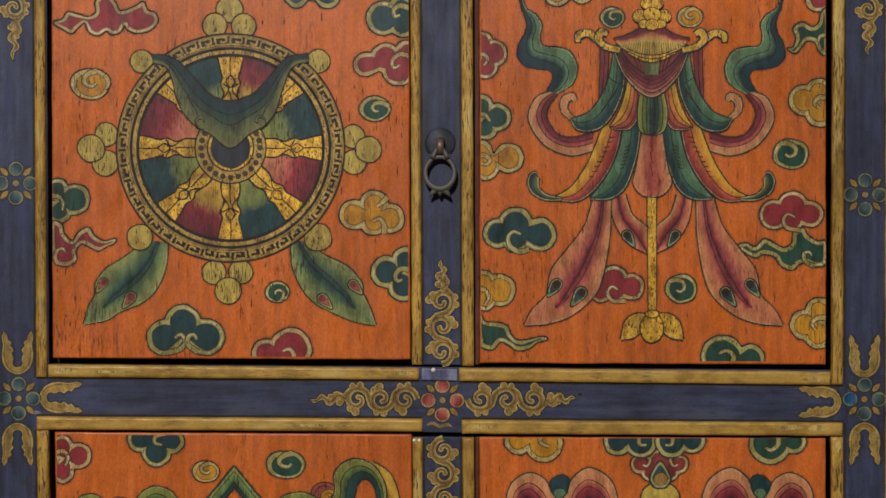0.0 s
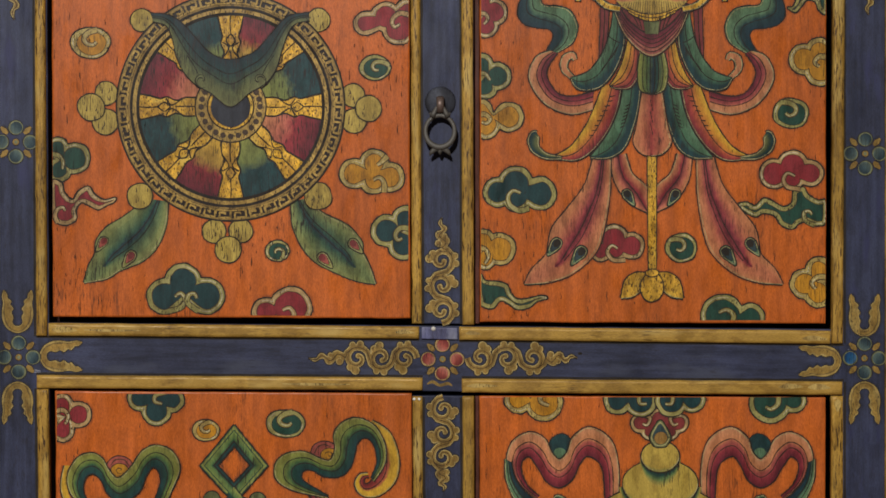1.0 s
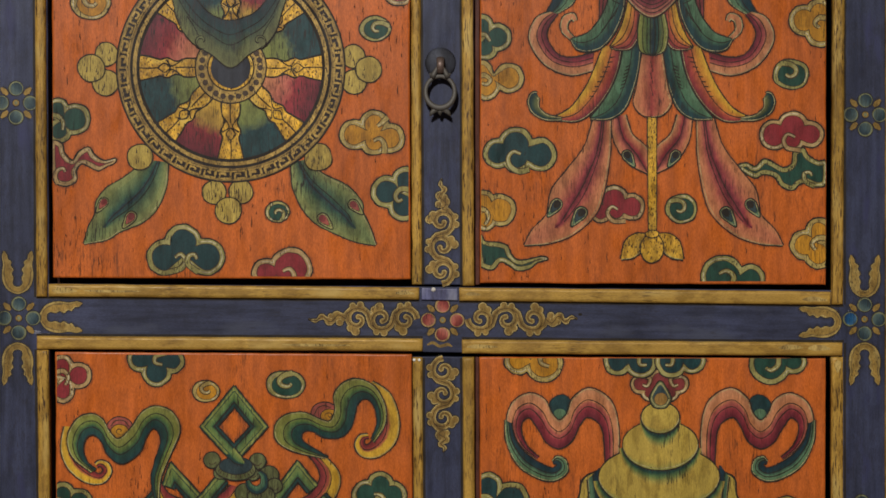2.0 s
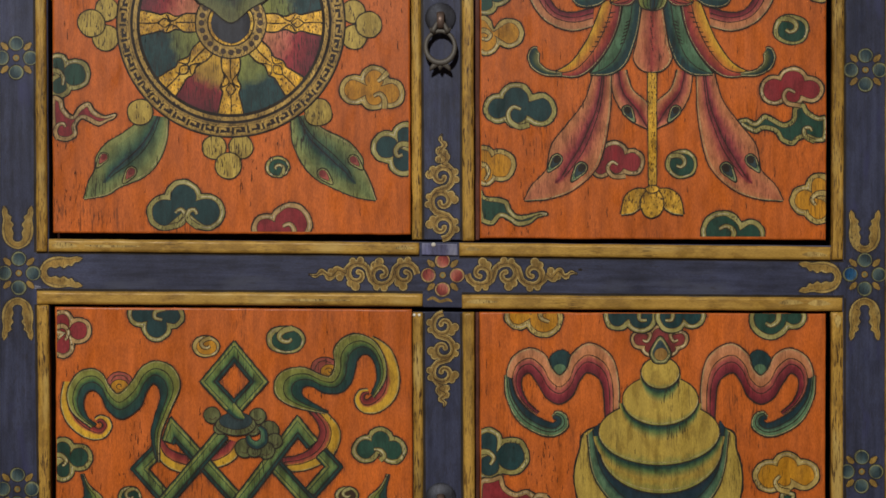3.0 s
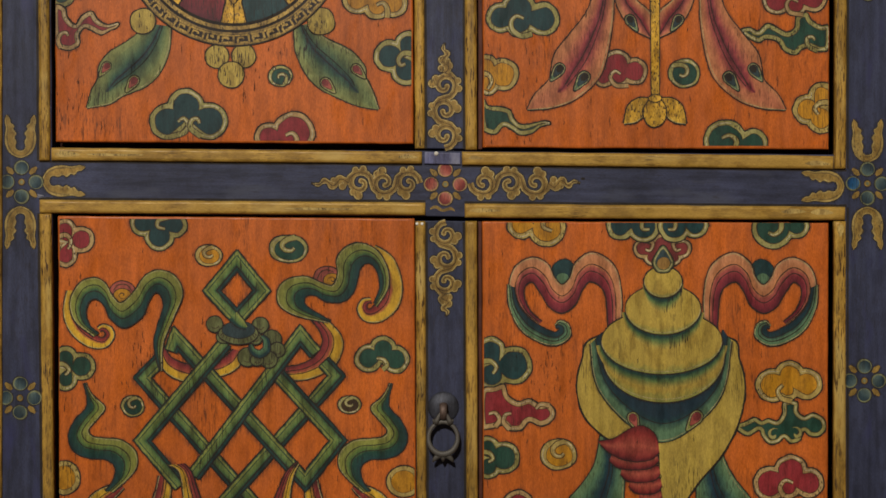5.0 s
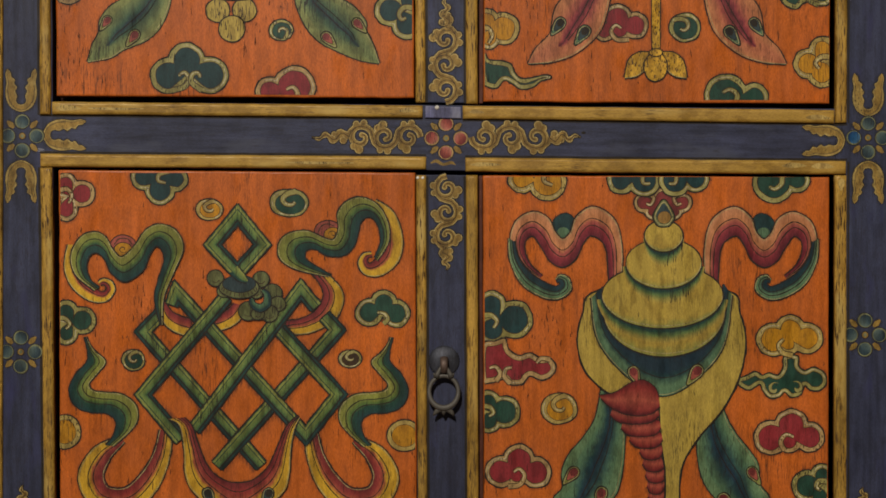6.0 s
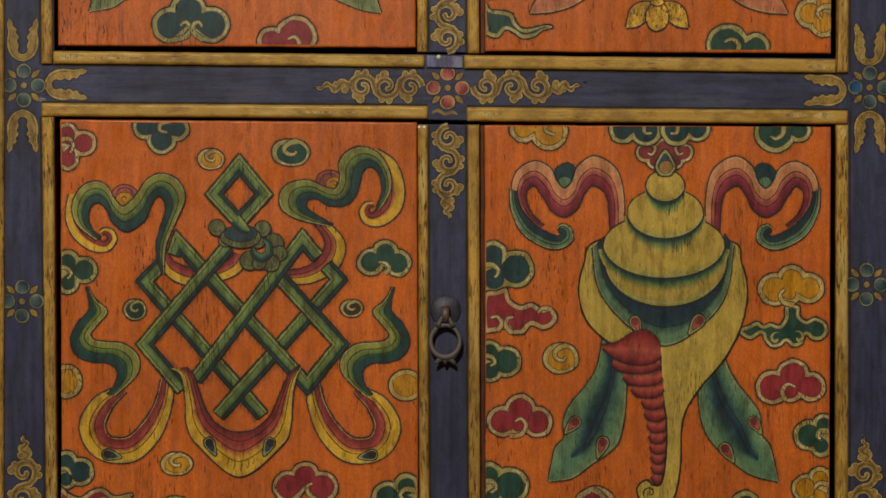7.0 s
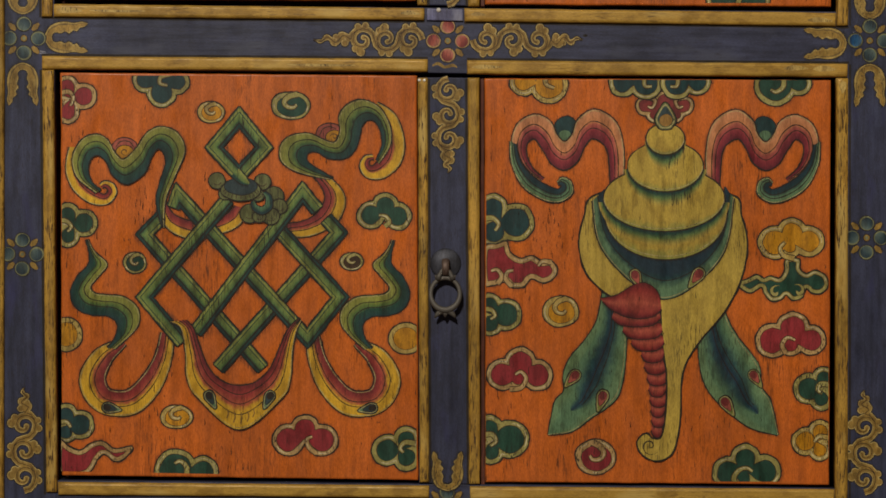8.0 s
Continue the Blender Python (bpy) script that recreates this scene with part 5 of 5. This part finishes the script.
def strap(points, coat, closed=False):
    """A flat green strap with mitred corners."""
    art.reset(coat)
    p = [Vector(q) for q in points]
    n = len(p)
    sides = ([], [])
    for i in range(n):
        before = p[i] - p[i - 1] if (i or closed) else p[1] - p[0]
        after = p[(i + 1) % n] - p[i] if (i < n - 1 or closed) else before
        q0, q1 = (Vector((-d.y, d.x)).normalized() for d in (before, after))
        mitre = (q0 + q1).normalized()
        w = 11.5 / max(0.35, mitre.dot(q0))
        sides[0].append(p[i] - mitre * w)
        sides[1].append(p[i] + mitre * w)
    def dense(line):
        line = line + line[:1] if closed else line
        return [a.lerp(c, k / 14) for a, c in zip(line, line[1:]) for k in range(14)] + [line[-1]]
    a, c = dense(sides[0]), dense(sides[1])
    art.halo(a)
    art.halo(c, 22)
    art.stroke(a, 4.5)
    art.stroke(c, 4.5)
    if not closed:
        art.stroke([a[0], c[0]], 4.5)
        art.stroke([a[-1], c[-1]], 4.5)
    art.strip(a, c, R_BAR, 4)
    art.stroke([u.lerp(v, 0.26) for u, v in zip(a, c)], 1.6, P_PINE)
    art.stroke([u.lerp(v, 0.80) for u, v in zip(a, c)], 2.2, P_INK)
    art.done("knot_strap", "green strap of the knot")


strap([(298, 374), (257, 416), (466, 652)], 44)
strap([(388, 652), (600, 412), (578, 388)], 56)
strap([(308, 368), (316, 346), (545, 599), (603, 526), (495, 408)], 68)
strap([(348, 588), (536, 340), (562, 372)], 80)
strap([(324, 606), (257, 527), (404, 354)], 92)
strap([(424, 208), (468, 262), (424, 311), (379, 262)], 104, True)
art.reset(130)
for x, y, q in ((385, 321, 14), (400, 344, 11), (465, 323, 14), (457, 346, 11), (486, 347, 16), (495, 367, 13), (480, 384, 15), (443, 379, 17), (460, 384, 11)):
    art.oval(x, y, q, q * 0.95, P_BOW, 2.4, 28)
    art.stroke([Vector((x + q * 0.55 * math.cos(t), y + q * 0.55 * math.sin(t))) for t in (0.4, 0.9, 1.4, 1.9, 2.4)], 1.4, P_BROWN)
art.oval(427, 338, 34, 18, P_BOW, 2.4, 36)
art.oval(427, 331, 28, 15, P_DUSK, 1.6, 36)
for k in range(11):
    t = math.pi * (0.08 + 0.084 * k)
    art.stroke([Vector((427 - 29 * math.cos(t), 334 + 13 * math.sin(t))), Vector((427 - 33 * math.cos(t), 337 + 17 * math.sin(t)))], 1.5, P_BROWN)
art.ribbon([(417, 306), (430, 319), (441, 327)], [20, 17, 5], R_BAR, ink=1.6, steps=6)
art.ribbon([(448, 357), (452, 368), (464, 374), (476, 366), (476, 350), (468, 342)], [5, 10, 13, 13, 10, 4], R_GREENFEATHER, ink=1.8, steps=8)
art.done("knot_flower", "olive and dark green flower bow")

# ---- door with the shell ----
clip = (860, 141, 1465, 850)
art = Art(door_shell, DOOR, clip, LOW)
art.cloud([(926, 144, 26), (971, 150, 34)], P_OCHRE, OCHRE_CLOUD, 9, hooks=[[(985, 134), (966, 138), (966, 150), (980, 156)]])
art.cloud([(1101, 146, 26), (1142, 147, 29)], P_TEAL, GREEN_CLOUD, 8, hooks=[[(1154, 130), (1140, 138), (1140, 152), (1152, 153)]])
art.cloud([(1196, 147, 29), (1233, 145, 24)], P_TEAL, GREEN_CLOUD, 8, hooks=[[(1184, 130), (1197, 138), (1196, 152), (1185, 153)]])
art.cloud([(1141, 187, 18), (1209, 187, 18), (1158, 203, 15), (1194, 203, 15), (1176, 182, 22)], P_WINE, RED_CLOUD, 6, hooks=[[(1146, 170), (1158, 178), (1153, 190), (1145, 188)], [(1206, 170), (1194, 178), (1199, 190), (1207, 188)]])
art.cloud([(1370, 149, 38), (1411, 146, 24)], P_PINE, GREEN_CLOUD, 9, hooks=[[(1384, 132), (1384, 152), (1372, 162), (1362, 158)]])
art.cloud([(872, 368, 26), (912, 393, 34), (874, 410, 27)], P_TEAL, GREEN_CLOUD, 9, hooks=[[(860, 386), (872, 386), (882, 396), (876, 408)]])
art.wisp([(856, 440), (880, 432), (896, 428), (902, 446), (920, 458), (940, 453), (957, 462), (975, 462), (985, 477), (978, 492), (960, 499), (940, 492), (926, 506), (906, 507), (895, 497), (884, 501), (870, 504),
          (856, 500)], P_RED, RED_CLOUD, 8, hooks=[[(880, 502), (888, 489), (880, 477), (869, 479)], [(906, 506), (895, 494), (898, 481), (908, 478)], [(976, 464), (960, 462), (952, 470)]])
art.cloud([(867, 540, 22), (895, 556, 29), (868, 572, 22)], P_PINE, GREEN_CLOUD, 8, hooks=[[(858, 546), (870, 548), (876, 558), (868, 564)]])
art.curlie(992, 550, 31, 27, P_OCHRE, OCHRE_CLOUD)
art.cloud([(921, 641, 28), (889, 662, 28), (951, 663, 28), (918, 666, 22)], P_RED, RED_CLOUD, 8, hooks=[[(902, 688), (922, 685), (931, 669), (922, 657), (912, 662)]])
art.cloud([(868, 756, 23), (903, 776, 34), (870, 798, 23)], P_PINE, GREEN_CLOUD, 9, hooks=[[(858, 768), (872, 768), (878, 780), (868, 788)]])
art.curlie(1054, 808, 36, 30, P_RED, RED_CLOUD, 0.2, -1)
art.wisp([(1303, 500), (1320, 494), (1338, 486), (1350, 492), (1362, 488), (1378, 492), (1388, 478), (1390, 458), (1412, 458), (1413, 474), (1425, 484), (1440, 478), (1458, 486), (1463, 503), (1452, 516),
          (1436, 516), (1425, 508), (1418, 524), (1402, 529), (1390, 520), (1380, 528), (1364, 530), (1352, 518), (1346, 506), (1325, 516)], P_PINE, GREEN_CLOUD, 6,
         ((1411, 513, 12, 4.2, 0.8), (1372, 515, 12, -1.0, -0.8)))
art.cloud([(1400, 411, 27), (1369, 428, 30), (1430, 426, 28), (1396, 436, 20)], P_OCHRE, OCHRE_CLOUD, 9, hooks=[[(1404, 456), (1386, 451), (1379, 438), (1388, 427)]])
art.cloud([(1402, 580, 30), (1366, 601, 31), (1434, 600, 27), (1398, 606, 22)], P_RED, RED_CLOUD, 8, hooks=[[(1390, 624), (1383, 609), (1392, 596), (1406, 600)]])
art.cloud([(1430, 686, 28), (1456, 668, 22), (1452, 704, 22)], P_PINE, GREEN_CLOUD, 9, hooks=[[(1464, 678), (1450, 678), (1446, 688), (1454, 694)]])
art.cloud([(1424, 779, 25), (1450, 762, 22), (1450, 794, 20)], P_OCHRE, OCHRE_CLOUD, 8, hooks=[[(1464, 772), (1448, 770), (1440, 780)]])
art.cloud([(1318, 810, 27), (1288, 834, 29), (1352, 832, 30), (1316, 842, 20)], P_PINE, GREEN_CLOUD, 9, hooks=[[(1308, 864), (1298, 846), (1306, 831), (1320, 826), (1331, 832)]])

for mirror in (None, 2351):
    art = Art(door_shell, DOOR, clip, LOW, mirror)
    art.reset(4)
    art.oval(1000, 228, 20, 22, P_TEAL, 2.4)
    art.oval(999, 240, 11, 10, P_SAGE, 0)
    art.done("painted_boss", "small dark green boss")
    art.reset(40)
    art.band([(912, 255), (922, 290), (945, 315), (970, 330), (985, 335), (992, 332), (993, 328), (990, 326), (987, 328)],
             [(902, 250), (905, 290), (925, 330), (960, 353), (990, 357), (1012, 342), (1010, 322), (995, 314), (985, 322)], R_DEEP, (0.4, 0.68), paired=True)
    art.done("painted_scarf", "dark teal scarf end")
    art.reset(12)
    art.band([(1080, 345), (1076, 275), (1064, 252), (1046, 245), (1034, 258), (1020, 286), (998, 300), (976, 290), (962, 268), (946, 246), (932, 254), (931, 275), (942, 298), (962, 316)],
             [(1100, 342), (1103, 270), (1090, 218), (1052, 194), (1022, 212), (1012, 238), (998, 251), (984, 238), (972, 214), (945, 203), (915, 220), (905, 258), (922, 296), (955, 322)], R_PINK, (0.36, 0.6), paired=True)
    art.done("painted_scarf", "pink and red waving scarf")
art = Art(door_shell, DOOR, clip, LOW)
for a, c, eyes in (
    ([(1066, 515), (1056, 566), (1034, 602), (1009, 632), (997, 662), (998, 690), (983, 708), (977, 732), (970, 768)], [(1088, 525), (1106, 576), (1107, 622), (1103, 662), (1094, 698), (1076, 718), (1046, 738), (1012, 762), (970, 768)], ((1016, 665, 19, 2.3), (1066, 702, 20, 1.9))),
    ([(1237, 575), (1236, 630), (1246, 676), (1266, 706), (1297, 734), (1330, 756), (1376, 768)], [(1278, 535), (1286, 562), (1302, 592), (1326, 622), (1343, 648), (1347, 684), (1361, 704), (1370, 736), (1376, 768)], ((1284, 712, 20, 1.0), (1334, 664, 18, 1.0))),
):
    art.reset(4)
    art.band(a, c, R_SAGEBASE, (), tip=R_SAGEHEART)
    for x, y, s, ang in eyes:
        art.eye(x, y, s * 0.92, ang, P_RED)
    art.done("painted_leaf", "green scarf end with red eye spots")
art.reset(80)
body = flow([(1056, 345), (1034, 385), (1025, 435), (1040, 485), (1078, 521), (1108, 528), (1124, 516), (1150, 508), (1168, 536), (1172, 600), (1180, 660), (1180, 720), (1172, 770), (1156, 776), (1142, 767), (1128, 782), (1138, 803), (1163, 813), (1190, 797),
             (1202, 740), (1206, 660), (1232, 608), (1280, 550), (1310, 490), (1320, 430), (1309, 380), (1294, 346), (1180, 330)], 8, True)
art.stroke(body, 7, closed=True)
art.fill(body, P_SHELL)
art.spiral(1150, 788, 17, 0.4, 1.2, 2.4, P_INK)
art.done("shell_body", "straw coloured shell body")
# swelling ribs of the mouth, each lapping over the one below
RIBS = ((772, 1158, 1174), (760, 1152, 1177), (742, 1152, 1178), (724, 1151, 1176), (706, 1149, 1180), (688, 1147, 1178), (668, 1144, 1181), (648, 1139, 1180), (627, 1134, 1175), (606, 1116, 1175), (585, 1101, 1172), (562, 1082, 1169))
art.reset(36)
for y, x0, x1 in RIBS:
    mid, half, tall = (x0 + x1) / 2, (x1 - x0) / 2, 15 + 0.05 * (x1 - x0)
    top = [(mid - half * 0.90, y - tall * 0.7), (mid - half * 0.5, y - tall), (mid, y - tall * 1.05), (mid + half * 0.5, y - tall), (mid + half * 0.92, y - tall * 0.7)]
    low = [(mid - half, y), (mid - half * 0.66, y + tall * 0.62), (mid, y + tall * 0.80), (mid + half * 0.66, y + tall * 0.62), (mid + half, y)]
    art.band(top, low, R_MOUTH, (), 1.5, 5, paired=True)
art.band([(1062, 527), (1090, 522), (1118, 505), (1140, 500), (1160, 512), (1168, 530)], [(1066, 533), (1080, 546), (1102, 558), (1130, 563), (1155, 559), (1170, 547)], R_MOUTH, (), 1.5, 6, paired=True)
art.done("shell_mouth", "ribbed crimson shell mouth")
art.reset(88)
art.band([(1068, 335), (1086, 400), (1125, 440), (1178, 456), (1235, 440), (1270, 395), (1282, 330)], [(1048, 355), (1060, 430), (1110, 492), (1172, 528), (1232, 500), (1282, 440), (1297, 350)], R_CUFF, (0.55,))
art.eye(1124, 488, 17, 1.2, P_RED)
art.eye(1234, 486, 19, 2.2, P_RED)
art.done("shell_cuff", "dark blue and green cuff round the shell")


def whorl(x, y, rx, ry, coat, fringe=True):
    art.reset(coat)
    n = 24
    def arc(a, c, k0, k1):
        return [(x - a * math.cos(math.pi * (k0 + (k1 - k0) * i / n)), y + c * math.sin(math.pi * (k0 + (k1 - k0) * i / n))) for i in range(n + 1)]
    # fringe: crescent of painted shading under this whorl's lower edge
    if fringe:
        art.band(arc(rx, ry, 0.04, 0.96), arc(rx * 1.10, ry + 27, 0.03, 0.97), R_WHORLSHADE, (), 0, 2, paired=True)
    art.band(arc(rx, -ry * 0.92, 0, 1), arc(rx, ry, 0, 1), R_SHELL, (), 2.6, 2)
    art.done("shell_whorl", "straw yellow shell whorl edged with green, shading painted below")


whorl(1177, 378, 107, 80, 108, False)
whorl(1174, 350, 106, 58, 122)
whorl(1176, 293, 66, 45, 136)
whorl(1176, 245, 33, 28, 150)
art.reset(166)
drop = flow([(1176, 182), (1187, 195), (1194, 212), (1187, 226), (1176, 229), (1165, 226), (1158, 212), (1165, 195)], 6, True)
art.stroke(drop, 4.6, closed=True)
art.fill(drop, P_BOW)
art.stroke([(p - Vector((1176, 209))) * 0.86 + Vector((1176, 209)) for p in drop], 1.4, P_EDGE, closed=True)
art.fill([(p - Vector((1176, 209))) * 0.72 + Vector((1176, 208)) for p in drop], P_DUSK)
art.oval(1177, 213, 11, 11, P_BRONZE, 0.6)
art.done("shell_tip", "olive jewel at the shell's tip")

# ---- hairline scratches in the doors' paint ----
for parent, quad in ((door_wheel, (97, 0, 722, 626)), (door_parasol, (852, 0, 1457, 636)), (door_knot, (102, 772, 728, 1466)), (door_shell, (851, 778, 1456, 1484))):
    art = Art(parent, DOOR, quad)
    art.reset()
    drifts = [(random.uniform(quad[0], quad[2]), random.uniform(quad[1], quad[3])) for _ in range(9)]
    for i in range(230):
        u = random.random()
        u = u * u * 0.5 if random.random() < 0.55 else u
        x, y = quad[0] + u * (quad[2] - quad[0]), quad[1] + random.random() ** 0.8 * (quad[3] - quad[1])
        if i % 2:
            cx, cy = drifts[i % 9]
            x, y = min(max(random.gauss(cx, 24), quad[0]), quad[2]), min(max(random.gauss(cy, 42), quad[1]), quad[3] - 14)
        length = random.uniform(4, 20)
        art.stroke([Vector((x + random.uniform(-0.8, 0.8), y + length * k / 4)) for k in range(5)], random.uniform(0.5, 1.15), P_INK, taper=True)
    tagged(art.done("scratch_wear", "fine dark scratches in the paint"), kind="stuff")
art = Art(cabinet, 0.0)
art.oval(1026, 698, 4, 2.5, P_INK, 0)
art.done("paint_chip", "small dark chip in the blue paint")
